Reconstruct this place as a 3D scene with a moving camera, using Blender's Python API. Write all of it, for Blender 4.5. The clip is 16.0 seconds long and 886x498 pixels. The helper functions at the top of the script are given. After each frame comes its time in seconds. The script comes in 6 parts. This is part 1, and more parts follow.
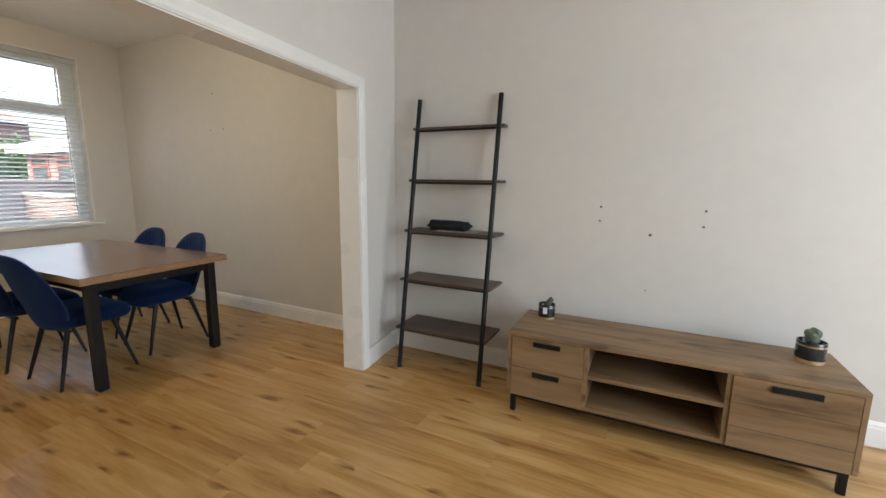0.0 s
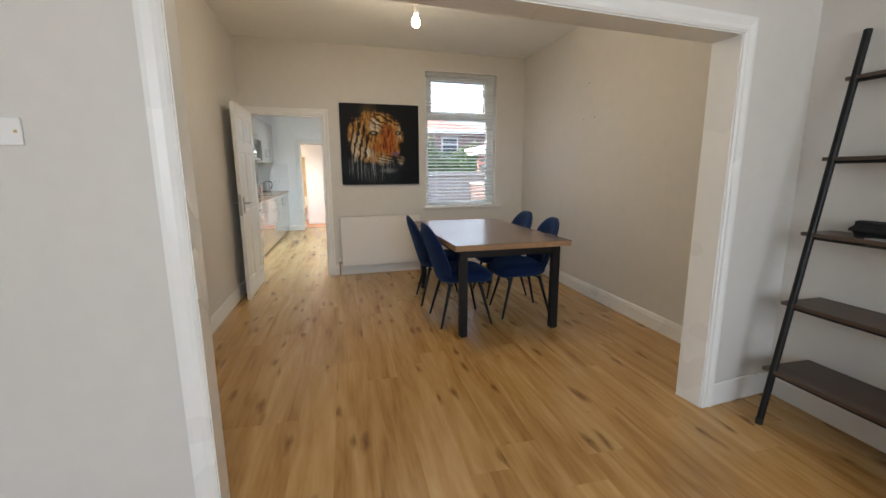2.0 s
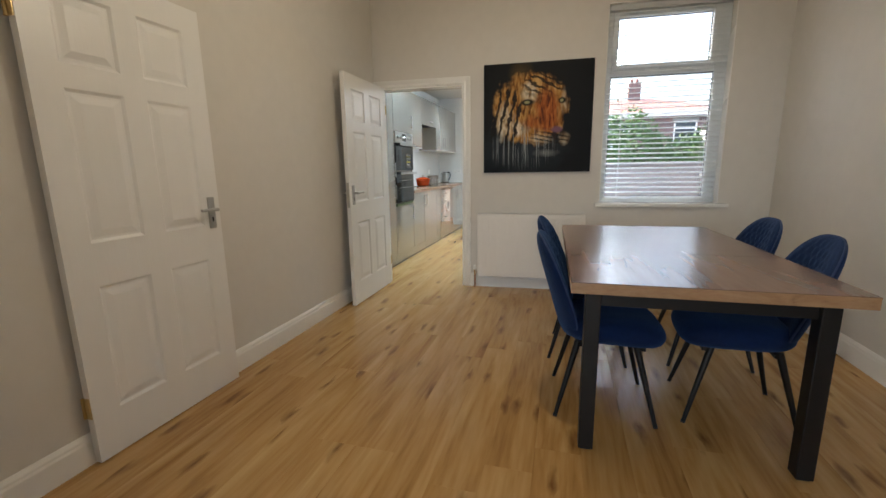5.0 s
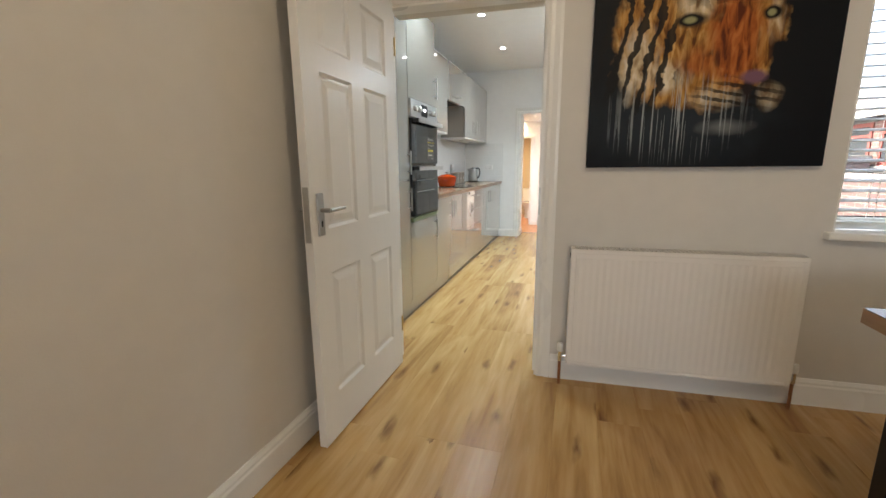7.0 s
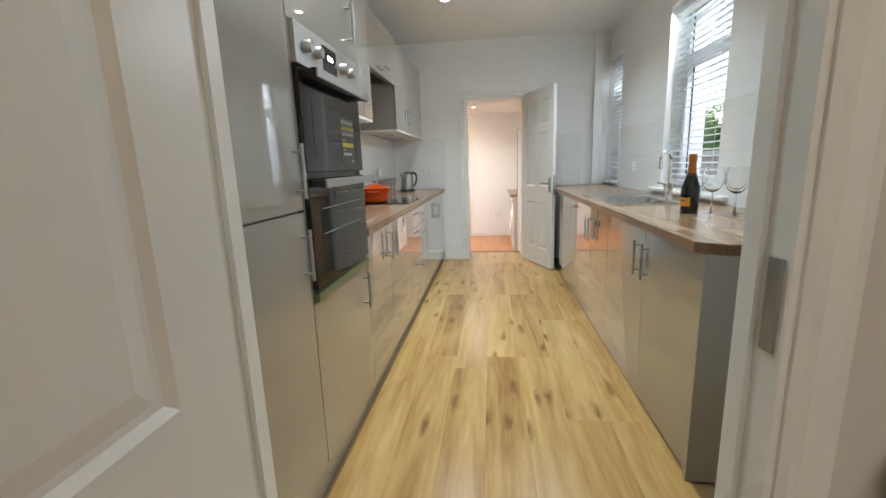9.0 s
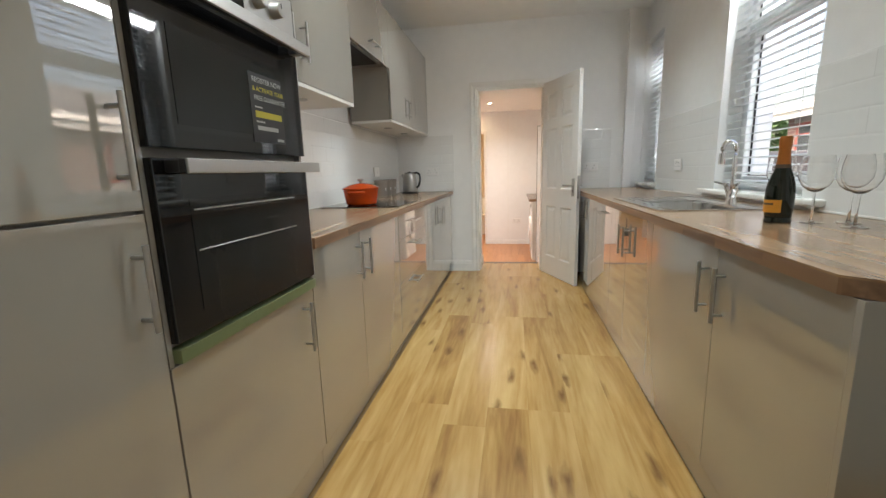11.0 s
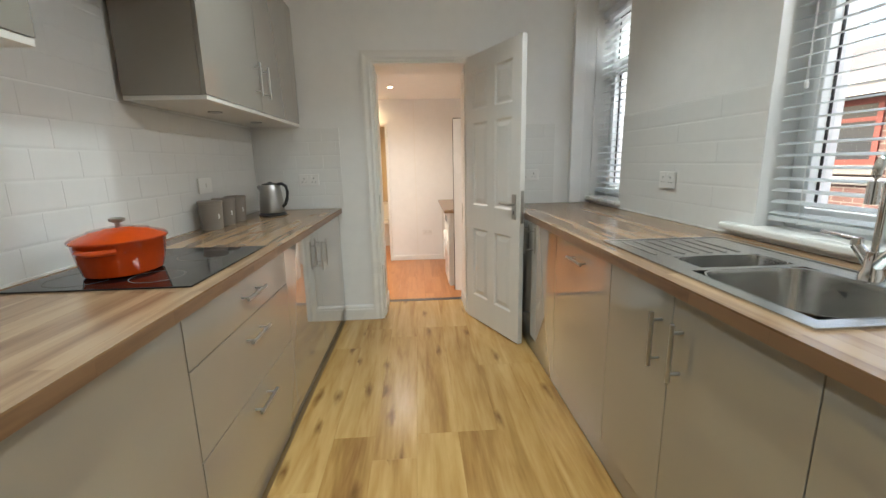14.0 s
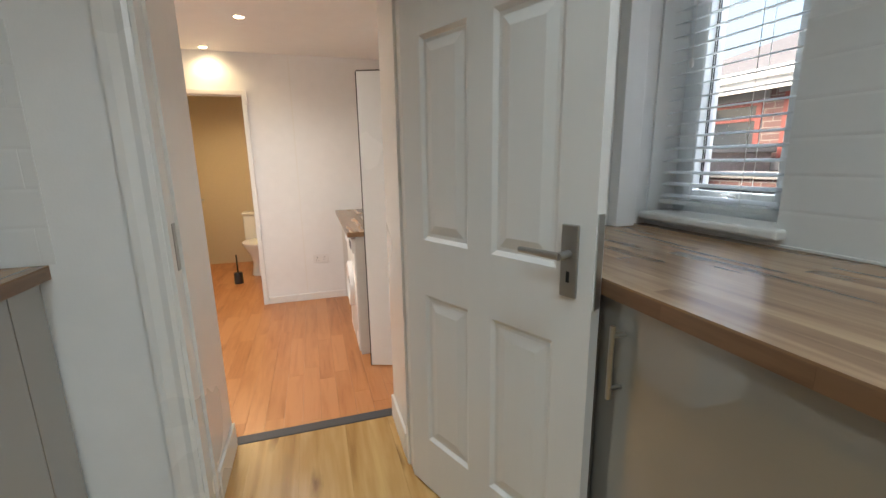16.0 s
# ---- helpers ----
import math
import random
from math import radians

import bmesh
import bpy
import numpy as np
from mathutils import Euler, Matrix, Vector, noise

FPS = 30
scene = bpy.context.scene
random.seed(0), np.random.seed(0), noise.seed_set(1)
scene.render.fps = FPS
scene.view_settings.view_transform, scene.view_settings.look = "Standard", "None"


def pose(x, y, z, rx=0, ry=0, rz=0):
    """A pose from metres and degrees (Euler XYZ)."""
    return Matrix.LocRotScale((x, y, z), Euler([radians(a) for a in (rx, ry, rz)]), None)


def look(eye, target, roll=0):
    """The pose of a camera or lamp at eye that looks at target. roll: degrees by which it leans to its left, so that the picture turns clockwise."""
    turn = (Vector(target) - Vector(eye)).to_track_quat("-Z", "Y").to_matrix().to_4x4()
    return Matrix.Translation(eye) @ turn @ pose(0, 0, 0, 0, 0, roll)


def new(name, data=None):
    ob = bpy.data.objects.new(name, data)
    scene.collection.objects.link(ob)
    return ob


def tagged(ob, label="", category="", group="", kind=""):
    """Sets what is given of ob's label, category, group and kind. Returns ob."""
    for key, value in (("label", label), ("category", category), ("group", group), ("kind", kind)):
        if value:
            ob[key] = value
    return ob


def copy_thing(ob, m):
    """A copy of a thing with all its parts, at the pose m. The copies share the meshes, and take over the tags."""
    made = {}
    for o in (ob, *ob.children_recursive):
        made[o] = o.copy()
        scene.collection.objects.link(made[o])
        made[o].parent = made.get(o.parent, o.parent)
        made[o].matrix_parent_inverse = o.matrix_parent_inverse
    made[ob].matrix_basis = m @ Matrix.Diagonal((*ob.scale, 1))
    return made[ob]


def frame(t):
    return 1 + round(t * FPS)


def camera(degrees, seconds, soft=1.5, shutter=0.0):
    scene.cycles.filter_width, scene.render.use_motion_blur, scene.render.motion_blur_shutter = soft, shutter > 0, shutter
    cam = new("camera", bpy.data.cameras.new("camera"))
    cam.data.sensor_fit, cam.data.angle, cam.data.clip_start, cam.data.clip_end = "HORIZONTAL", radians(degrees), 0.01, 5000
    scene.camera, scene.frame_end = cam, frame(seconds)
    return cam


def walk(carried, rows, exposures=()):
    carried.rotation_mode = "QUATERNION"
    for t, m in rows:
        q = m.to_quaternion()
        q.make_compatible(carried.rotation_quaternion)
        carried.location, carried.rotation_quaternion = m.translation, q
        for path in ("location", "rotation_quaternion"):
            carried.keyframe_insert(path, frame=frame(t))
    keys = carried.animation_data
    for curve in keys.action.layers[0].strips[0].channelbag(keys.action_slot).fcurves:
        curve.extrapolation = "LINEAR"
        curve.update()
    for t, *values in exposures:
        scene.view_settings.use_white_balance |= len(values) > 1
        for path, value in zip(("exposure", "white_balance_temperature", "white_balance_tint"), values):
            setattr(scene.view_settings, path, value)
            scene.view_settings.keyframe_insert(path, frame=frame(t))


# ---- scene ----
cam = camera(93.7, 16.0)
PATH = [
    (0, (-0.447, 0.83, 1.356), (-1.318, 2.6, 1.032), 0.7),
    (0.5, (-0.212, 0.83, 1.389), (-1.635, 2.197, 1.057), 0.5),
    (1, (-0.114, 0.846, 1.366), (-1.824, 1.826, 1.027), 0.3),
    (1.5, (-0.233, 0.985, 1.355), (-2.083, 1.653, 0.996), -0.2),
    (2, (-0.456, 1.224, 1.301), (-2.371, 1.673, 0.938), -0.3),
    (2.5, (-0.666, 1.504, 1.254), (-2.616, 1.755, 0.888), -0.6),
    (3, (-0.858, 1.647, 1.23), (-2.82, 1.75, 0.855), -0.7),
    (5.5, (-2.174, 1.989, 1.169), (-4.034, 1.359, 0.79), -0.6),
    (6, (-2.663, 1.762, 1.101), (-4.513, 1.106, 0.715), -0.4),
    (6.5, (-3.159, 1.499, 1.149), (-4.995, 0.819, 0.741), -0.8),
    (7, (-3.639, 1.167, 1.168), (-5.507, 0.57, 0.774), -0.5),
    (7.5, (-4.093, 0.912, 1.225), (-5.987, 0.403, 0.833), -1.2),
    (8, (-4.505, 0.686, 1.228), (-6.429, 0.305, 0.837), -1.7),
    (8.5, (-4.919, 0.579, 1.217), (-6.865, 0.342, 0.823), -2.0),
    (10.8, (-5.873, 0.667, 1.118), (-7.817, 0.363, 0.754), -1.7),
    (11, (-5.884, 0.671, 1.121), (-7.821, 0.332, 0.757), -1.7),
    (11.5, (-5.911, 0.671, 1.164), (-7.839, 0.283, 0.801), -1.7),
    (12, (-6.014, 0.657, 1.265), (-7.946, 0.296, 0.898), -1.7),
    (12.5, (-6.173, 0.63, 1.307), (-8.12, 0.373, 0.929), -1.8),
    (13, (-6.44, 0.652, 1.293), (-8.398, 0.535, 0.905), -1.6),
    (13.5, (-6.796, 0.643, 1.292), (-8.755, 0.66, 0.888), -1.5),
    (14, (-7.269, 0.586, 1.242), (-9.224, 0.697, 0.833), -1.2),
    (14.5, (-7.792, 0.606, 1.219), (-9.742, 0.767, 0.804), -1.2),
    (15, (-8.302, 0.655, 1.199), (-10.249, 0.871, 0.793), -1.0),
    (15.5, (-8.75, 0.642, 1.189), (-10.675, 0.996, 0.78), -1.3),
    (16, (-9.179, 0.679, 1.168), (-11.047, 1.257, 0.75), -0.9),
]
EXPOSURES = [(0.0, 3.04, 6150, 7), (1.0, 2.98, 6100, 7), (1.5, 2.95, 6200, 8), (2.0, 2.96, 6150, 8), (2.5, 3.0, 6100, 8), (3.0, 2.88, 6000, 7), (5.5, 2.92, 6150, 7), (6.0, 2.94, 6300, 8), (6.5, 3.0, 6700, 10), (7.0, 3.0, 6400, 9), (7.5, 3.0, 6250, 8), (8.0, 2.96, 6000, 7), (8.5, 2.8, 6200, 8), (11.0, 2.5, 6950, 12), (12.0, 2.53, 6850, 11), (13.0, 2.42, 6900, 10), (14.5, 2.38, 7000, 9), (15.3, 2.27, 6900, 9), (16.0, 2.12, 6500, 9)]
walk(cam, [(t, look(eye, target, roll)) for t, eye, target, roll in PATH], EXPOSURES)

SKY, SUN, FRONT, BULB, DOWN, UTIL, KITCHEN = 0.15, 0.30, 10.8, 2.5, 10.0, 10.0, 2.7

# ---- world, light ----
world = bpy.data.worlds.new("world")
scene.world = world
world.use_nodes = True
wn = world.node_tree.nodes
sky = wn.new("ShaderNodeTexSky")
sky.sky_type, sky.sun_disc, sky.sun_elevation, sky.sun_rotation = "NISHITA", False, radians(42), radians(200)
sky.air_density, sky.dust_density, sky.ozone_density = 1.0, 8.0, 0.6
wn["Background"].inputs["Strength"].default_value = SKY
world.node_tree.links.new(sky.outputs["Color"], wn["Background"].inputs["Color"])


def lamp(name, kind, m, power, colour, size=0.1, size_y=None, angle=None):
    data = bpy.data.lights.new(name, kind)
    data.energy, data.color = power, colour
    if kind == "AREA":
        data.size = size
        if size_y:
            data.shape, data.size_y = "RECTANGLE", size_y
    elif kind == "SUN":
        data.angle = radians(size)
    else:
        data.shadow_soft_size = size
    if kind == "SPOT":
        data.spot_size, data.spot_blend = radians(angle), 0.9
    ob = new(name, data)
    ob.matrix_basis = m
    return ob


lamp("sun", "SUN", look((0, 0, 20), (0 + 6, -4, 0)), SUN, (1.0, 0.96, 0.9), 12)
# daylight of the front room's bay window
lamp("window_light", "AREA", look((2.86, 1.6, 1.6), (0.4, 2.75, 1.35)), FRONT, (0.86, 0.93, 1.0), 2.2, 1.6)
# the sky's light at the heads of the two kitchen windows
lamp("window_light", "AREA", look((-8.43, 1.962, 2.245), (-8.43, 0.6, 1.25)), KITCHEN * 0.8, (0.84, 0.93, 1.0), 0.80, 0.06)
for x, w, gain in ((-8.43, 0.80, 2.6), (-10.265, 0.44, 9)):
    lamp("window_light", "AREA", look((x, 2.52, 2.72), (x, 2.02, 1.75)), KITCHEN * gain * w, (0.84, 0.93, 1.0), w, 0.35)
# the bulb over the dining table
lamp("bulb_light", "POINT", pose(-3.80, 1.807, 2.41), BULB, (1.0, 0.84, 0.64), 0.045)


# ---- materials ----
def material(name, colour, rough=0.5, metal=0.0, vary=0.06, scale=8.0, bump=0.0, bump_scale=60.0, coat=0.0, spec=None, stretch=(1, 1, 1), random=0.0, trans=0.0, emit=0.0, ior=None):
    """Principled, with variation at two scales and a fine relief."""
    mat = bpy.data.materials.new(name)
    mat.use_nodes = True
    n, k = mat.node_tree.nodes, mat.node_tree.links
    b = n["Principled BSDF"]
    b.inputs["Roughness"].default_value, b.inputs["Metallic"].default_value = rough, metal
    b.inputs["Coat Weight"].default_value, b.inputs["Coat Roughness"].default_value = coat, 0.02
    b.inputs["Transmission Weight"].default_value = trans
    b.inputs["Base Color"].default_value = (*colour, 1)
    if ior:
        b.inputs["IOR"].default_value = ior
    if spec is not None:
        b.inputs["Specular IOR Level"].default_value = spec
    if emit:
        b.inputs["Emission Color"].default_value, b.inputs["Emission Strength"].default_value = (*colour, 1), emit
    co = n.new("ShaderNodeTexCoord")
    mp = n.new("ShaderNodeMapping")
    mp.inputs["Scale"].default_value = stretch
    k.new(co.outputs["Object"], mp.inputs["Vector"])
    if vary:
        big, fine = n.new("ShaderNodeTexNoise"), n.new("ShaderNodeTexNoise")
        big.inputs["Scale"].default_value, big.inputs["Detail"].default_value = scale * 0.2, 3
        fine.inputs["Scale"].default_value, fine.inputs["Detail"].default_value = scale * 4, 5
        for t in (big, fine):
            k.new(mp.outputs["Vector"], t.inputs["Vector"])
        add = n.new("ShaderNodeMath")
        add.operation = "ADD"
        k.new(big.outputs["Fac"], add.inputs[0]), k.new(fine.outputs["Fac"], add.inputs[1])
        last = add.outputs[0]
        if random:
            info, mul, more = n.new("ShaderNodeObjectInfo"), n.new("ShaderNodeMath"), n.new("ShaderNodeMath")
            mul.operation, more.operation = "MULTIPLY_ADD", "ADD"
            mul.inputs[1].default_value, mul.inputs[2].default_value = random, -random / 2
            k.new(info.outputs["Random"], mul.inputs[0]), k.new(mul.outputs[0], more.inputs[0]), k.new(last, more.inputs[1])
            last = more.outputs[0]
        ramp = n.new("ShaderNodeMapRange")
        ramp.inputs["From Min"].default_value, ramp.inputs["From Max"].default_value = 0.6, 1.4
        ramp.inputs["To Min"].default_value, ramp.inputs["To Max"].default_value = 1 - vary, 1 + vary
        ramp.clamp = False
        k.new(last, ramp.inputs["Value"])
        mix = n.new("ShaderNodeVectorMath")
        mix.operation = "SCALE"
        mix.inputs[0].default_value = colour
        k.new(ramp.outputs["Result"], mix.inputs["Scale"])
        k.new(mix.outputs[0], b.inputs["Base Color"])
        rr = n.new("ShaderNodeMapRange")
        rr.inputs["From Min"].default_value, rr.inputs["From Max"].default_value = 0.3, 0.7
        rr.inputs["To Min"].default_value, rr.inputs["To Max"].default_value = max(rough - 0.06, 0.02), min(rough + 0.02 + rough * 0.2, 1)
        k.new(big.outputs["Fac"], rr.inputs["Value"]), k.new(rr.outputs["Result"], b.inputs["Roughness"])
    if bump:
        tex, bp = n.new("ShaderNodeTexNoise"), n.new("ShaderNodeBump")
        tex.inputs["Scale"].default_value, tex.inputs["Detail"].default_value = bump_scale, 4
        bp.inputs["Strength"].default_value, bp.inputs["Distance"].default_value = bump, 0.004
        k.new(mp.outputs["Vector"], tex.inputs["Vector"])
        k.new(tex.outputs["Fac"], bp.inputs["Height"]), k.new(bp.outputs["Normal"], b.inputs["Normal"])
    return mat


def wood(name, dark, mid, light, rough=0.35, along=(1.2, 14, 14), knots=0.0, tone=0.25, bump=0.1, coat=0.0, island=False, brick=None, lo=0.42, hi=0.98, flat=False):
    """Timber or its printed laminate: streaks along x, knots, and a tone for each piece."""
    mat = bpy.data.materials.new(name)
    mat.use_nodes = True
    n, k = mat.node_tree.nodes, mat.node_tree.links
    b = n["Principled BSDF"]
    b.inputs["Roughness"].default_value = rough
    b.inputs["Coat Weight"].default_value, b.inputs["Coat Roughness"].default_value = coat, 0.12
    co = n.new("ShaderNodeTexCoord")
    if island:
        info = n.new("ShaderNodeNewGeometry")
        chance = info.outputs["Random Per Island"]
    else:
        info = n.new("ShaderNodeObjectInfo")
        chance = info.outputs["Random"]
    vec = co.outputs["Object"]
    if brick:
        br = n.new("ShaderNodeTexBrick")
        br.offset, br.squash = 0.37, 1.0
        br.inputs["Color1"].default_value, br.inputs["Color2"].default_value = (0, 0, 0, 1), (1, 1, 1, 1)
        br.inputs["Mortar"].default_value = (0.35, 0.35, 0.35, 1)
        br.inputs["Scale"].default_value, br.inputs["Mortar Size"].default_value = 1.0, 0.0004
        br.inputs["Brick Width"].default_value, br.inputs["Row Height"].default_value = brick
        k.new(vec, br.inputs["Vector"])
        chance = br.outputs["Color"]
    push = n.new("ShaderNodeVectorMath")
    push.operation = "MULTIPLY_ADD"
    push.inputs[1].default_value = (37, 19, 11)
    k.new(chance, push.inputs[0]), k.new(vec, push.inputs[2])
    mp = n.new("ShaderNodeMapping")
    mp.inputs["Scale"].default_value = along
    k.new(push.outputs[0], mp.inputs["Vector"])
    streak, fine = n.new("ShaderNodeTexNoise"), n.new("ShaderNodeTexNoise")
    streak.inputs["Scale"].default_value, streak.inputs["Detail"].default_value, streak.inputs["Distortion"].default_value = 1.0, 5, 0.8
    fine.inputs["Scale"].default_value, fine.inputs["Detail"].default_value = 5.0, 6
    k.new(mp.outputs["Vector"], streak.inputs["Vector"]), k.new(mp.outputs["Vector"], fine.inputs["Vector"])
    mul = n.new("ShaderNodeMath")
    mul.operation, mul.inputs[1].default_value = "MULTIPLY_ADD", 0.35
    k.new(fine.outputs["Fac"], mul.inputs[0]), k.new(streak.outputs["Fac"], mul.inputs[2])
    tn = n.new("ShaderNodeMath")
    tn.operation, tn.inputs[1].default_value = "MULTIPLY_ADD", tone
    k.new(chance, tn.inputs[0]), k.new(mul.outputs[0], tn.inputs[2])
    ramp = n.new("ShaderNodeValToRGB")
    e = ramp.color_ramp.elements
    e[0].position, e[0].color = lo, (*dark, 1)
    e[1].position, e[1].color = hi, (*light, 1)
    m = e.new(lo + (hi - lo) * 0.43)
    m.color = (*mid, 1)
    k.new(tn.outputs[0], ramp.inputs["Fac"])
    colour = ramp.outputs["Color"]
    if knots:
        kp = n.new("ShaderNodeMapping")
        kp.inputs["Scale"].default_value = (3.4, 12.0, 12.0) if flat else (4.2, 12.0, 12.0)
        k.new(push.outputs[0], kp.inputs["Vector"])
        wob = n.new("ShaderNodeTexNoise")
        wob.inputs["Scale"].default_value, wob.inputs["Detail"].default_value = 2.2, 4
        k.new(kp.outputs["Vector"], wob.inputs["Vector"])
        sh = n.new("ShaderNodeVectorMath")
        sh.operation = "MULTIPLY_ADD"
        sh.inputs[1].default_value = (0.7, 0.55, 0.55)
        k.new(wob.outputs["Color"], sh.inputs[0]), k.new(kp.outputs["Vector"], sh.inputs[2])
        vo = n.new("ShaderNodeTexVoronoi")
        vo.inputs["Scale"].default_value = 1.0
        if flat:
            vo.voronoi_dimensions = "2D"
        k.new(sh.outputs[0], vo.inputs["Vector"])
        mr = n.new("ShaderNodeMapRange")
        mr.inputs["From Min"].default_value, mr.inputs["From Max"].default_value = 0.02, 0.34 if flat else 0.36
        mr.inputs["To Min"].default_value, mr.inputs["To Max"].default_value = knots, 0.0
        k.new(vo.outputs["Distance"], mr.inputs["Value"])
        sel = n.new("ShaderNodeSeparateColor")
        k.new(vo.outputs["Color"], sel.inputs[0])
        gt = n.new("ShaderNodeMath")
        gt.operation, gt.inputs[1].default_value = "GREATER_THAN", 0.80 if flat else 0.5
        k.new(sel.outputs[0], gt.inputs[0])
        mm = n.new("ShaderNodeMath")
        mm.operation = "MULTIPLY"
        k.new(gt.outputs[0], mm.inputs[0]), k.new(mr.outputs["Result"], mm.inputs[1])
        mx = n.new("ShaderNodeMix")
        mx.data_type = "RGBA"
        mx.inputs["B"].default_value = (dark[0] * 0.55, dark[1] * 0.5, dark[2] * 0.5, 1)
        k.new(mm.outputs[0], mx.inputs["Factor"]), k.new(colour, mx.inputs["A"])
        colour = mx.outputs["Result"]
    k.new(colour, b.inputs["Base Color"])
    if bump:
        bp = n.new("ShaderNodeBump")
        bp.inputs["Strength"].default_value, bp.inputs["Distance"].default_value = bump, 0.002
        k.new(fine.outputs["Fac"], bp.inputs["Height"]), k.new(bp.outputs["Normal"], b.inputs["Normal"])
    return mat


def canvas_paint(name):
    """A loosely painted canvas: warm strokes and pale drips on a near-black ground."""
    mat = bpy.data.materials.new(name)
    mat.use_nodes = True
    n, k = mat.node_tree.nodes, mat.node_tree.links
    b = n["Principled BSDF"]
    b.inputs["Roughness"].default_value, b.inputs["Specular IOR Level"].default_value = 0.5, 0.12
    co = n.new("ShaderNodeTexCoord")
    sep = n.new("ShaderNodeSeparateXYZ")
    k.new(co.outputs["Object"], sep.inputs[0])

    def op(kind, a, c=None, d=None):
        t = n.new("ShaderNodeMath")
        t.operation = kind
        for slot, v in enumerate((a, c, d)):
            if v is None:
                continue
            if isinstance(v, (int, float)):
                t.inputs[slot].default_value = v
            else:
                k.new(v, t.inputs[slot])
        return t.outputs[0]

    def blob(cx, cz, rx, rz, soft, rag=0.5):
        u, v = op("DIVIDE", op("SUBTRACT", sep.outputs["X"], cx), rx), op("DIVIDE", op("SUBTRACT", sep.outputs["Z"], cz), rz)
        d = op("SQRT", op("ADD", op("MULTIPLY", u, u), op("MULTIPLY", v, v)))
        d = op("MULTIPLY_ADD", op("SUBTRACT", ragged.outputs["Fac"], 0.5), rag, d)
        mr = n.new("ShaderNodeMapRange")
        mr.inputs["From Min"].default_value, mr.inputs["From Max"].default_value = 1.0, 1.0 - soft
        k.new(d, mr.inputs["Value"])
        return mr.outputs["Result"]

    def over(below, colour, mask):
        mx = n.new("ShaderNodeMix")
        mx.data_type = "RGBA"
        if isinstance(below, tuple):
            mx.inputs["A"].default_value = (*below, 1)
        else:
            k.new(below, mx.inputs["A"])
        if isinstance(colour, tuple):
            mx.inputs["B"].default_value = (*colour, 1)
        else:
            k.new(colour, mx.inputs["B"])
        k.new(mask, mx.inputs["Factor"])
        return mx.outputs["Result"]

    ragged = n.new("ShaderNodeTexNoise")
    ragged.inputs["Scale"].default_value, ragged.inputs["Detail"].default_value = 11, 6
    k.new(co.outputs["Object"], ragged.inputs["Vector"])

    def bands(turn, scale, distort, where, limit):
        """Dark brush bands that run across the direction `turn`."""
        sh = n.new("ShaderNodeMapping")
        sh.inputs["Location"].default_value, sh.inputs["Rotation"].default_value = where, (0, radians(turn), 0)
        k.new(co.outputs["Object"], sh.inputs["Vector"])
        w = n.new("ShaderNodeTexWave")
        w.wave_type, w.bands_direction = "BANDS", "X"
        w.inputs["Scale"].default_value, w.inputs["Distortion"].default_value = scale, distort
        w.inputs["Detail"].default_value, w.inputs["Detail Scale"].default_value = 4.0, 2.4
        k.new(sh.outputs["Vector"], w.inputs["Vector"])
        mr = n.new("ShaderNodeMapRange")
        mr.inputs["From Min"].default_value, mr.inputs["From Max"].default_value = limit, limit + 0.12
        k.new(w.outputs["Fac"], mr.inputs["Value"])
        return mr.outputs["Result"]

    def strokes(name_scale, turn, lo, mid, hi):
        """Fine streaky brushwork between three tones."""
        fur = n.new("ShaderNodeMapping")
        fur.inputs["Scale"].default_value, fur.inputs["Rotation"].default_value = name_scale, (0, radians(turn), 0)
        k.new(co.outputs["Object"], fur.inputs["Vector"])
        hair = n.new("ShaderNodeTexNoise")
        hair.inputs["Scale"].default_value, hair.inputs["Detail"].default_value, hair.inputs["Distortion"].default_value = 1, 6, 0.7
        k.new(fur.outputs["Vector"], hair.inputs["Vector"])
        tint = n.new("ShaderNodeValToRGB")
        q = tint.color_ramp.elements
        q[0].position, q[0].color = 0.36, (*lo, 1)
        q[1].position, q[1].color = 0.66, (*hi, 1)
        q.new(0.5).color = (*mid, 1)
        k.new(hair.outputs["Fac"], tint.inputs["Fac"])
        return tint.outputs["Color"]

    ground = (0.006, 0.007, 0.009)
    black = (0.008, 0.007, 0.007)
    c = over(ground, (0.020, 0.026, 0.034), blob(0.35, 0.2, 0.5, 0.25, 0.8))
    c = over(c, (0.10, 0.065, 0.02), op("MULTIPLY", blob(0.34, 0.90, 0.13, 0.13, 0.9), 0.6))
    ochre = strokes((30, 1, 8), 25, (0.10, 0.035, 0.008), (0.36, 0.17, 0.035), (0.60, 0.36, 0.12))
    cream = strokes((24, 1, 9), 20, (0.22, 0.13, 0.06), (0.55, 0.43, 0.27), (0.74, 0.66, 0.52))
    rust = strokes((36, 1, 9), 30, (0.10, 0.022, 0.006), (0.30, 0.078, 0.014), (0.46, 0.15, 0.03))
    c = over(c, ochre, blob(0.425, 0.575, 0.355, 0.335, 0.14, 0.55))
    c = over(c, cream, blob(0.20, 0.47, 0.10, 0.20, 0.6, 0.9))
    c = over(c, cream, blob(0.34, 0.40, 0.10, 0.09, 0.6, 0.9))
    c = over(c, cream, blob(0.42, 0.72, 0.10, 0.11, 0.5, 0.8))
    side = op("MULTIPLY", bands(-12, 4.6, 5.0, (0.03, 0, 0), 0.60), blob(0.20, 0.52, 0.21, 0.34, 0.3, 0.4))
    c = over(c, black, op("MULTIPLY", side, 0.95))
